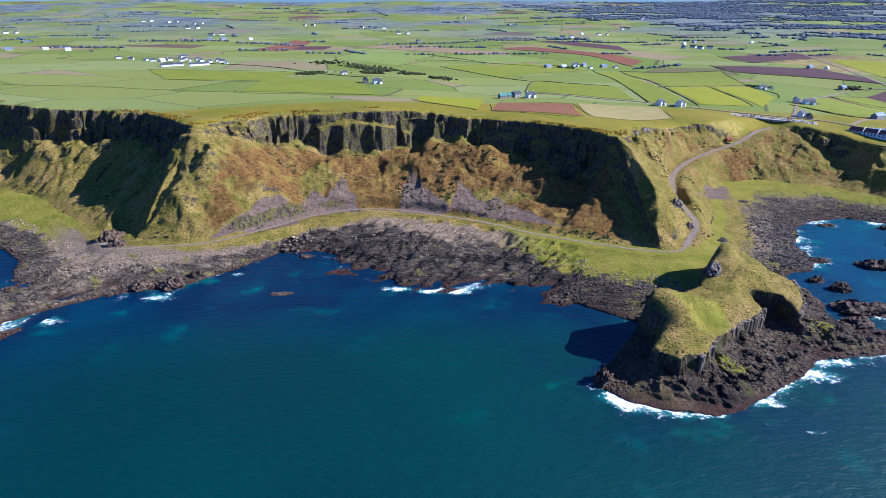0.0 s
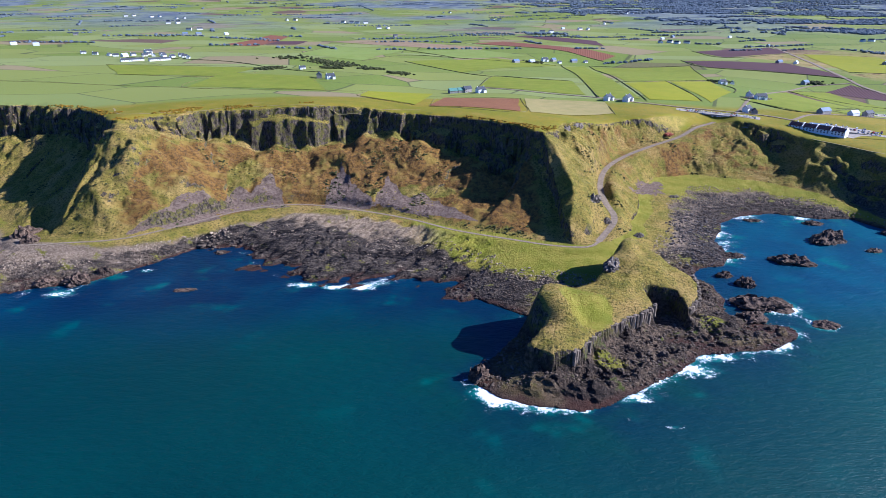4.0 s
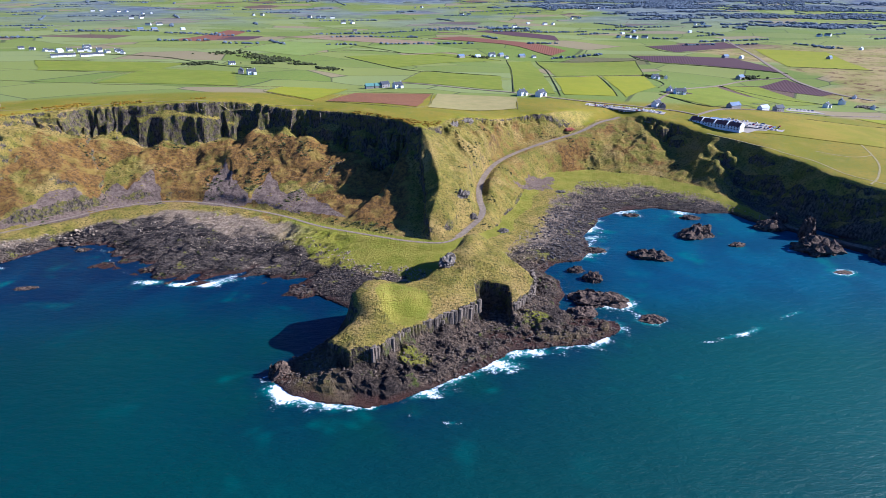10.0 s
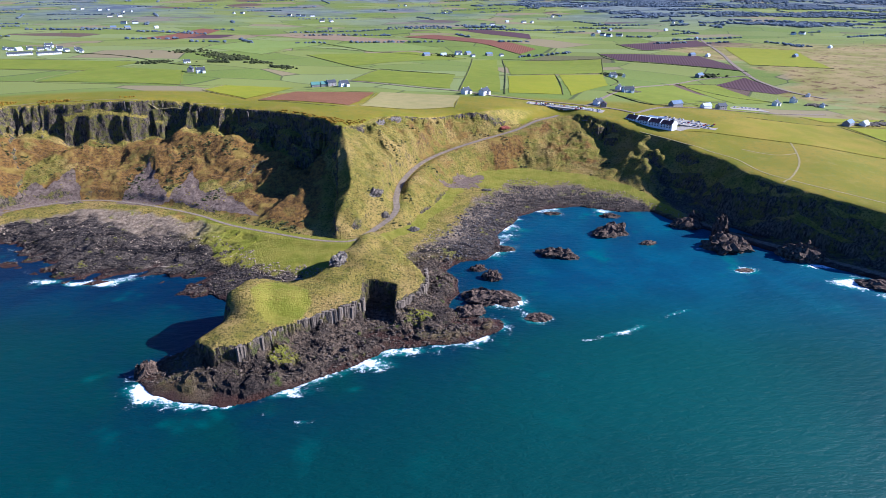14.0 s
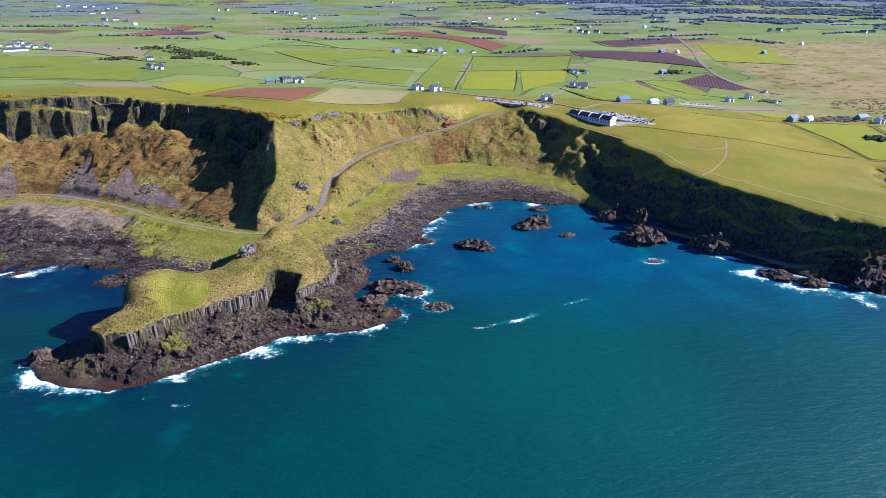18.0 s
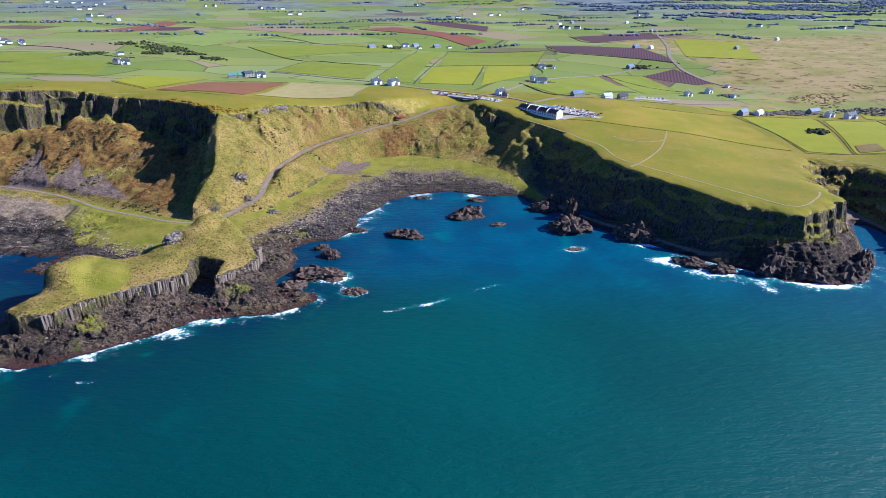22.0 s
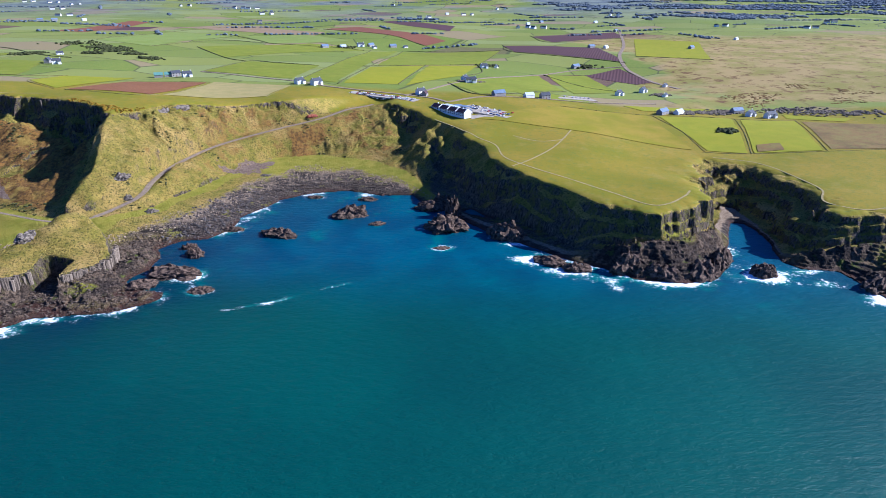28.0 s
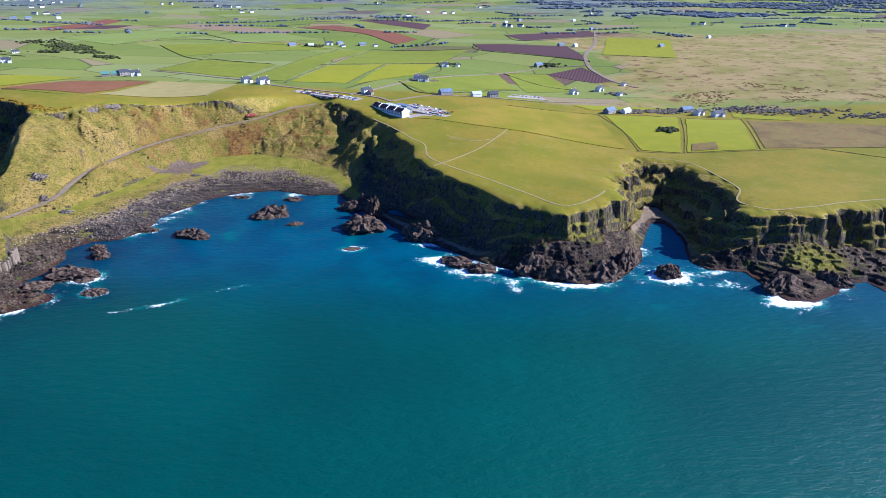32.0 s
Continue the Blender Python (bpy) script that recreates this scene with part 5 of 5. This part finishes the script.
# ---- car parks ----
GRAVEL_MAT = plain("pale_gravel", (0.29, 0.25, 0.20), (0.39, 0.34, 0.27), 4.0, 0.95, 0.2)
CAR_MATS = [plain("car_paint", c, tuple(min(1, k * 1.15) for k in c), 3.0, 0.3, 0.0) for c in
            ((0.62, 0.63, 0.64), (0.30, 0.31, 0.33), (0.03, 0.03, 0.035), (0.35, 0.03, 0.03), (0.04, 0.09, 0.25), (0.72, 0.72, 0.70))]
TYRE_MAT = plain("tyre_rubber", (0.015, 0.015, 0.015), (0.03, 0.03, 0.03), 0.3, 0.8, 0.0)


def yard(name, points, width, label):
    return tagged(ribbon(name, points, width, GRAVEL_MAT, 0.12, 1.6, 4.0), label, "car park", kind="structure")


yard("car_park", [(376, 543), (394, 529), (418, 512)], 31, "pale gravel car park beside the hotel")
yard("forecourt", [(379, 506), (392, 513), (402, 511)], 15, "pale gravel forecourt of the hotel")
yard("car_park", [(268, 593), (300, 580), (334, 562)], 18, "pale gravel car park above the bay")
yard("car_park", [(478, 632), (520, 640)], 34, "grey tarmac car park among fields")


def car(mat, label):
    root = new("car")
    bm = bmesh.new()
    block(bm, (-2.1, -0.88, 0.35), (2.1, 0.88, 0.95), 0.14)
    part("body", bm, mat, root)
    bm = bmesh.new()
    block(bm, (-1.5, -0.76, 0.95), (0.95, 0.76, 1.45), 0.22)
    part("cabin", bm, GLASS_MAT, root, "dark glazed cabin")
    bm = bmesh.new()
    block(bm, (-1.1, -0.66, 1.43), (0.55, 0.66, 1.49), 0.02)
    part("car_roof", bm, mat, root)
    for x in (-1.3, 1.3):
        for y in (-0.82, 0.82):
            bm = bmesh.new()
            bmesh.ops.create_cone(bm, cap_ends=True, segments=10, radius1=0.33, radius2=0.33, depth=0.2, matrix=pose(x, y, 0.33, 90))
            part("wheel", bm, TYRE_MAT, root)
    return tagged(root, label, "car", "parked cars")


CAR_WORDS = ("silver", "grey", "black", "red", "blue", "white")
spots = []
for k in range(30):
    t = k / 29
    for row in (-4.5, 3.5):
        spots.append((272 + 58 * t + row * 0.45, 591 - 28 * t + row * 0.85, 62 + 180 * (k % 2)))
for k in range(14):
    t = k / 13
    for row in (-8, -1, 1, 8):
        spots.append((380 + 34 * t + row * 0.62 + random.uniform(-0.8, 0.8), 540 - 25 * t + row * 0.78 + random.uniform(-0.8, 0.8), 52 + 90 * (k % 3 == 0)))
for k in range(8):
    spots.append((484 + k * 4.5, 634 + k * 0.9, 100))
random.shuffle(spots)
spots = spots[:92]
spots = [(UNIT * a, UNIT * b, c) for a, b, c in spots]
sx_, sy_ = np.array([s[0] for s in spots]), np.array([s[1] for s in spots])
sz_ = ground(sx_, sy_)
first_cars = {}
for i, (x, y, turn) in enumerate(spots):
    c = random.choice((0, 0, 1, 2, 3, 0, 4, 5, 5))
    m = pose(x, y, sz_[i] + 0.55, 0, 0, turn + random.uniform(-4, 4))
    if c not in first_cars:
        first_cars[c] = car(CAR_MATS[c], CAR_WORDS[c] + " car parked on pale gravel")
        first_cars[c].matrix_basis = m
    else:
        copy_thing(first_cars[c], m)


# ---- loose growth: gorse, scrub, woods ----
ICO = bmesh.new()
bmesh.ops.create_icosphere(ICO, subdivisions=1, radius=1.0)
ICO_V = np.array([v.co[:] for v in ICO.verts])
ICO_F = np.array([[v.index for v in f.verts] for f in ICO.faces])
ICO.free()
BLOB = bmesh.new()
bmesh.ops.create_icosphere(BLOB, subdivisions=2, radius=1.0)
BLOB_V = np.array([v.co[:] for v in BLOB.verts])
BLOB_F = np.array([[v.index for v in f.verts] for f in BLOB.faces])
BLOB.free()
dice = np.random.RandomState(7)


def clumps(name, x, y, size, tall, mat, base=ICO_V, faces=ICO_F, jag=0.35, sink=0.2, z=None):
    """Many small uneven lumps in one mesh."""
    n = len(x)
    x, y = UNIT * x, UNIT * y
    z = ground(x, y) if z is None else UNIT * z
    k = len(base)
    v = base[None] * (1 + jag * (dice.rand(n, k, 1) * 2 - 1))
    turn = dice.rand(n) * 6.283
    c, s = np.cos(turn)[:, None], np.sin(turn)[:, None]
    vx, vy = v[..., 0] * c - v[..., 1] * s, v[..., 0] * s + v[..., 1] * c
    sq = (0.8 + 0.5 * dice.rand(n))[:, None]
    out = np.stack([x[:, None] + vx * size[:, None] * sq, y[:, None] + vy * size[:, None] / sq, z[:, None] + (v[..., 2] + 1 - 2 * sink) * tall[:, None] * 0.5], -1)
    f = (faces[None] + (np.arange(n) * k)[:, None, None]).reshape(-1, 3)
    return new(name, mesh_of(name, out.reshape(-1, 3), f, mat))


GORSE_MAT = island("flowering_gorse", (0.30, 0.15, 0.010), (0.12, 0.10, 0.015), 1.0)
SCRUB_MAT = island("dark_scrub", (0.028, 0.036, 0.014), (0.075, 0.08, 0.028), 1.2)
TWIG_MAT = island("leafless_scrub", (0.12, 0.098, 0.07), (0.20, 0.165, 0.12), 1.2)
# far trees carry the blue of distance haze in their base colour
HAZY_WOOD_MAT = island("hazy_far_wood", (0.088, 0.115, 0.145), (0.14, 0.165, 0.175), 9.0)
TUSSOCK_MAT = island("rough_tussocks", (0.15, 0.14, 0.020), (0.40, 0.285, 0.06), 0.8)


def scatter(n, x0, x1, y0, y1, keep):
    x, y = x0 + (x1 - x0) * dice.rand(n), y0 + (y1 - y0) * dice.rand(n)
    z, m = survey(x, y)
    ok = keep(x, y, z, m) & (beside(ROAD, x, y, 8)[0] > 3.6) & (beside(PATH, x, y, 8)[0] > 3.0)
    return x[ok], y[ok], z[ok]


x, y, z = scatter(26000, -430, 130, 430, 560, lambda x, y, z, m: (m["plateau"] > 0.5) & (nearest(EDGE, x, y)[0] < 5 + 8 * (rough(x, y, 30, 2, 61) > 0.2)) & (rough(x, y, 40, 2, 60) + 0.25 * (x < -170) > 0.08))
size = 0.5 + 1.0 * dice.rand(len(x))
tagged(clumps("gorse", x, y, size, size * 1.1, GORSE_MAT, z=z), "orange-yellow gorse along the cliff edge", "gorse", kind="stuff")
x, y, z = scatter(30000, -430, 345, 330, 560, lambda x, y, z, m: (m["talus"] > 0.15) & (rough(x, y, 16, 3, 62) > 0.34))
size = 0.5 + 1.1 * dice.rand(len(x)) ** 2
tagged(clumps("shrubs", x, y, size, size, SCRUB_MAT, z=z), "dark scrub and brambles on the slopes", "shrubs", kind="stuff")
x, y, z = scatter(36000, -330, 345, 205, 545, lambda x, y, z, m: ((m["talus"] > 0.2) | (m["head"] == 1.0)) & (rough(x, y, 11, 2, 63) > -0.15) & ~((x > -140) & (x < 100) & (rough(x, y, 40, 3, 52) > -0.1)))
size = 0.25 + 0.65 * dice.rand(len(x)) ** 2
tagged(clumps("tussocks", x, y, size, size * 0.9, TUSSOCK_MAT, z=z), "yellow-green grass tussocks on the slopes", "grass", kind="stuff")
rows = [(596, 590, 10, 5), (625, 605, 18, 9), (653, 618, 18, 8), (719, 622, 26, 8), (746, 605, 24, 8), (780, 590, 30, 9), (830, 560, 40, 10), (880, 545, 40, 10), (620, 712, 9, 6), (395, 693, 10, 4), (386, 690, 7, 3)]
x = np.concatenate([a + r * (dice.randn(120)) * 0.6 for a, b, r, q in rows])
y = np.concatenate([b + q * (dice.randn(120)) * 0.6 for a, b, r, q in rows])
size = 1.2 + 1.5 * dice.rand(len(x))
tagged(clumps("scrub_wood", x, y, size, size * 1.0, TWIG_MAT, BLOB_V, BLOB_F), "grey-brown leafless scrub round the farm", "scrub", kind="stuff")
rows = [(-177, 953, 20), (-132, 927, 18), (-110, 905, 16), (-86, 878, 16), (-47, 843, 10), (-8, 800, 9), (-182, 825, 8), (-172, 838, 6), (-102, 843, 9), (430, 880, 9), (575, 905, 10), (200, 1105, 12), (606, 505, 5)]
x = np.concatenate([a + r * dice.randn(70) * 0.8 for a, b, r in rows])
y = np.concatenate([b + r * dice.randn(70) * 0.6 for a, b, r in rows])
size = 1.3 + 2.0 * dice.rand(len(x))
tagged(clumps("thicket", x, y, size, size * 1.4, SCRUB_MAT, BLOB_V, BLOB_F), "dark thicket in the shallow inland gully", "thicket", kind="stuff")
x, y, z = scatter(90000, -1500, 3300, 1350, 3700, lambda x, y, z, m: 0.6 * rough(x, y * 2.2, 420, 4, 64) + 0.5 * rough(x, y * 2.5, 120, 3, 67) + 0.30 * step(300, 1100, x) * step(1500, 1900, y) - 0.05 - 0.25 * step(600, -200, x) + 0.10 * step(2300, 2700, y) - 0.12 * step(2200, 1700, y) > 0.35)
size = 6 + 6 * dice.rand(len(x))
tagged(clumps("far_woods", x, y, size, 6 + 5 * dice.rand(len(x)), HAZY_WOOD_MAT), "dark woods on the far plain", "woods", kind="stuff")
x, y, z = scatter(2500, 640, 900, 640, 800, lambda x, y, z, m: rough(x, y, 50, 3, 65) > 0.33)
size = 0.9 + 1.3 * dice.rand(len(x))
tagged(clumps("heath_scrub", x, y, size, size * 0.5, island("brown_heath", (0.22, 0.11, 0.03), (0.13, 0.095, 0.045)), z=z), "brown gorse and heather clumps on the moor", "heath", kind="stuff")

# rows of trees between the far fields
tx, ty = [], []
for k in range(190):
    a, b, turn, n = dice.uniform(-1900, 2600), dice.uniform(1150, 3500), dice.choice((0.32, 0.32, 1.85, 0.1)) + dice.uniform(-0.2, 0.2), dice.randint(6, 26)
    along = np.cumsum(dice.uniform(4, 12, n))
    tx.append(a + along * math.cos(turn) + dice.uniform(-2, 2, n))
    ty.append(b + along * math.sin(turn) + dice.uniform(-2, 2, n))
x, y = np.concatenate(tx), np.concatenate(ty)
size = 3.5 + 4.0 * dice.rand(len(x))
tagged(clumps("far_hedgerows", x, y, size, size * 1.1, HAZY_WOOD_MAT), "dark tree rows between distant fields", "hedgerows", kind="stuff")

# ---- boulders ----
BOULDER_MAT = varied("dark_boulder", (0.035, 0.031, 0.030), (0.16, 0.14, 0.125), 1.2, 0.8)
BOULDERS_MAT = island("dark_boulders", (0.022, 0.017, 0.013), (0.18, 0.135, 0.095), 1.2, 0.7)
COBBLE_MAT = island("pale_cobbles", (0.16, 0.115, 0.075), (0.50, 0.385, 0.26), 1.2, 0.9)
x, y, z = scatter(110000, -300, 352, 205, 480, lambda x, y, z, m: (m["beach"] > 0.5) & (z > 0.05) & ((m["v"] > 0.44 - 0.09 * step(165, 185, x) + 0.1 * rough(x, y, 14, 2, 66)) | ((x < -80) & (x > -240) & (m["foot"] > 9) & (rough(x, y, 18, 3, 69) > 0.0))) & (dice.rand(len(x)) < 0.9 - 0.6 * (m["ledge"] > 0.5) * (x > -90)))
size = 0.35 + 0.85 * dice.rand(len(x)) ** 3
size = size * (1 + 1.1 * np.exp(-((x + 95) ** 2 + (y - 345) ** 2) / 500.0))
near = (x > 183) & (x < 245) & (y > 318) & (y < 405) & (size > 0.6)
pick = np.where(near)[0][:290]
rest = np.ones(len(x), bool)
rest[pick] = False
dry = rest & (survey(x, y)[1]["v"] + 0.12 * rough(x, y, 9, 2, 68) < 0.60 + 0.10 * step(165, 185, x))
wet_ones = rest & ~dry
tagged(clumps("boulders", x[wet_ones], y[wet_ones], size[wet_ones], size[wet_ones] * 1.05, BOULDERS_MAT, jag=0.22, z=z[wet_ones]), "dark rounded boulders along the water", "boulders", kind="stuff")
tagged(clumps("cobbles", x[dry], y[dry], size[dry] * 0.8, size[dry] * 1.1, COBBLE_MAT, z=z[dry]), "pale grey-brown cobbles on the upper beach", "cobbles", kind="stuff")
beach_root = tagged(new("boulder_beach"), "beach of dark rounded basalt boulders beside the bay", "boulder beach")
beach_root.matrix_basis = pose(215 * UNIT, 360 * UNIT, 2)
shapes = []
for k in range(6):
    v = ICO_V * (1 + 0.3 * (dice.rand(len(ICO_V), 1) * 2 - 1)) * np.array((1.1, 0.9, 0.75))
    shapes.append(mesh_of("boulder", v, ICO_F, BOULDER_MAT))
for i in pick:
    ob = new("boulder", shapes[i % 6])
    ob.parent = beach_root
    s = float(size[i]) * 1.15
    ob.matrix_basis = Matrix.Translation((UNIT * (x[i] - 215), UNIT * (y[i] - 360), UNIT * z[i] + 0.3 * s - 2)) @ pose(0, 0, 0, 0, 0, 37 * i) @ Matrix.Diagonal((s, s, s, 1))

# ---- basalt columns ----
COLUMN_MAT = varied("grey_basalt_column", (0.05, 0.040, 0.032), (0.30, 0.235, 0.17), 0.8, 0.9, 1.0)
CLIFF_COLUMN_MAT = varied("dark_basalt_column", (0.04, 0.035, 0.032), (0.20, 0.165, 0.115), 2.5, 0.9, 0.8)


def column_mesh(seed, tall, mat=None):
    bm = bmesh.new()
    n = 6
    rnd = random.Random(seed)
    levels = [0.0, 0.33, 0.66, 1.0]
    rings = []
    for t in levels:
        r = 1.0 + rnd.uniform(-0.08, 0.08)
        rings.append([bm.verts.new((r * math.cos(k * 1.0472 + 0.2) + rnd.uniform(-0.06, 0.06), r * math.sin(k * 1.0472 + 0.2), t * tall)) for k in range(n)])
    for a, b in zip(rings, rings[1:]):
        for k in range(n):
            bm.faces.new((a[k], a[(k + 1) % n], b[(k + 1) % n], b[k]))
    top = bm.verts.new((rnd.uniform(-0.1, 0.1), rnd.uniform(-0.1, 0.1), tall * 1.03))
    for k in range(n):
        bm.faces.new((rings[-1][k], rings[-1][(k + 1) % n], top))
    return finish(bm, "basalt_column", mat or COLUMN_MAT)


def colonnade(name, line, count, radius, top_of, tall, label, inset, jitter=0.8):
    root, line, tall = new(name), metres(line), tall * UNIT
    root.matrix_basis = pose(*line[0][:2], 0)
    kinds = [column_mesh(k, tall) for k in range(7)]
    path = glide(line, 0.5)
    for i in range(count):
        c = path[min(len(path) - 1, int((i + random.uniform(0.2, 0.8)) * len(path) / count))]
        k = min(len(path) - 2, int(i * len(path) / count))
        d = (path[k + 1] - path[k]).normalized()
        off = inset + random.uniform(-jitter, jitter)
        x, y = c.x + d.y * off, c.y - d.x * off
        r = radius * random.uniform(0.7, 1.45)
        zt = top_of(x, y) - 0.1 * tall * random.random() - (0.5 * tall * random.random() if random.random() < 0.22 else 0)
        ob = new("basalt_column", kinds[i % 7])
        ob.parent = root
        ob.matrix_basis = Matrix.Translation((x - line[0][0], y - line[0][1], zt - tall)) @ pose(0, 0, 0, random.uniform(-3, 3), random.uniform(-3, 3), 60 * random.random()) @ Matrix.Diagonal((r, r, 1, 1))
    return tagged(root, label, "basalt columns")


def head_top(x, y):
    return float(spread(HEAD_LEVELS, np.array([x / UNIT]), np.array([y / UNIT]), 2.0, 30.0)[0]) * UNIT - 1.5


FRONT = [(101, 213), (105, 217), (114, 229), (126, 238), (139, 247), (146, 256)]
colonnade("headland_columns", FRONT, 115, 1.0, head_top, 6.5, "grey basalt columns under the grassy headland", -0.1, 1.5)
colonnade("headland_columns", [(163, 254), (172, 266), (176, 278), (176, 287)], 56, 0.95, lambda x, y: head_top(x, y) - 1.2, 6.5, "grey basalt columns beside the sea cave", -0.9)


# columns of the upper cliff, standing before its face
cliff_root = new("cliff_columns")
cliff_root.matrix_basis = pose(-30 * UNIT, 470 * UNIT, 0)
tall_kinds = [[column_mesh(20 + k, h * UNIT, CLIFF_COLUMN_MAT) for k in range(4)] for h in (7, 11, 15)]
probe = np.arange(400, 520, 0.5)
for i in range(140):
    cx = -165 + 280 * (i + random.uniform(0.1, 0.9)) / 140
    top_mask = survey(np.full(probe.shape, cx), probe)[1]["plateau"] > 0.5
    if not top_mask.any():
        continue
    cy = probe[int(np.argmax(top_mask))]
    h = random.choice((0, 1, 1, 2))
    r = random.uniform(0.6, 1.2)
    zt = float(survey(np.array([cx]), np.array([cy + 2.5]))[0][0]) - random.uniform(0.5, 7.0)
    ob = new("basalt_column", tall_kinds[h][i % 4])
    ob.parent = cliff_root
    cy -= random.uniform(0.4, 1.6)
    ob.matrix_basis = Matrix.Translation((UNIT * (cx + 30), UNIT * (cy - 470), UNIT * (zt - (7, 11, 15)[h]))) @ pose(0, 0, 0, random.uniform(-3, 3), random.uniform(-3, 3), 60 * random.random()) @ Matrix.Diagonal((r, r, 1, 1))
tagged(cliff_root, "weathered basalt columns of the upper cliff", "basalt columns")


# ---- underpass where the lane leaves the plateau ----
def underpass():
    root = new("underpass")
    grey = WALL_MATS["grey"]
    for name, lo, hi in (("side_wall", (-11, 0, -3), (-10, 12, 4.2)), ("side_wall", (10, 0, -3), (11, 12, 4.2)), ("back_wall", (-10, 11, -3), (10, 12, 4.2)), ("roof_slab", (-11.5, -0.5, 4.2), (11.5, 12.5, 5.0))):
        bm = bmesh.new()
        block(bm, lo, hi, 0.05)
        part(name, bm, grey, root)
    bm = bmesh.new()
    block(bm, (-11.3, -0.3, 5.0), (11.3, 12.3, 5.5), 0.2)
    part("turf_cover", bm, FIELD["olive"], root, "turf laid over the roof slab")
    root.matrix_basis = pose(309 * UNIT, 546 * UNIT, height(309 * UNIT, 542 * UNIT) - 1.5, 0, 0, -28)
    return tagged(root, "dark concrete underpass roofed with turf", "underpass")


underpass()

# ---- rocks beside the shore path ----
def outcrop(x, y, p, q, h, turn, seed):
    ob = sea_rock(UNIT * x, UNIT * y, UNIT * p, UNIT * q, UNIT * h, turn, seed)
    ob.name = "outcrop"
    ob.location.z = height(UNIT * x, UNIT * y) - 0.15 * UNIT * h
    return tagged(ob, "brown weathered basalt outcrop beside the shore path", "rock", "outcrops by the path")


for i, row in enumerate(((-209, 354, 7, 4, 7, 60), (-198, 342, 5, 3.5, 5, 20), (-150, 302, 6, 5, 5, 0), (-166, 300, 5, 4, 4, 40), (-140, 312, 4, 3, 3, 10))):
    outcrop(*row, 40 + i)

# ---- outcrops and a red earth slip on the grassy slope ----
SLIP_MAT = plain("bare_red_earth", (0.20, 0.055, 0.035), (0.30, 0.10, 0.06), 1.5, 0.95, 0.6)
PALE_ROCK_MAT = plain("weathered_grey_basalt", (0.07, 0.058, 0.048), (0.26, 0.215, 0.165), 1.6, 0.9, 1.0)
for i, row in enumerate(((143, 371, 4.5, 3, 3.2, 40), (149, 361, 3, 2.2, 2.2, 10), (167, 351, 3.5, 2, 2.4, 30), (133, 283, 6, 3.5, 3.4, 60), (140, 462, 8, 3, 3.4, 58), (150, 470, 6, 2.6, 3.0, 50), (218, 438, 3.5, 2, 1.4, 0))):
    rock = outcrop(*row, 60 + i)
    rock.data.materials[0] = PALE_ROCK_MAT
    tagged(rock, "weathered grey basalt outcrop in rough yellow grass", "rock", "outcrops of the slope")
slip = outcrop(241, 529, 5, 2.4, 1.6, 40, 77)
slip.name = "earth_slip"
slip.data.materials[0] = SLIP_MAT
tagged(slip, "bare red earth slip beside the lane", "earth slip")
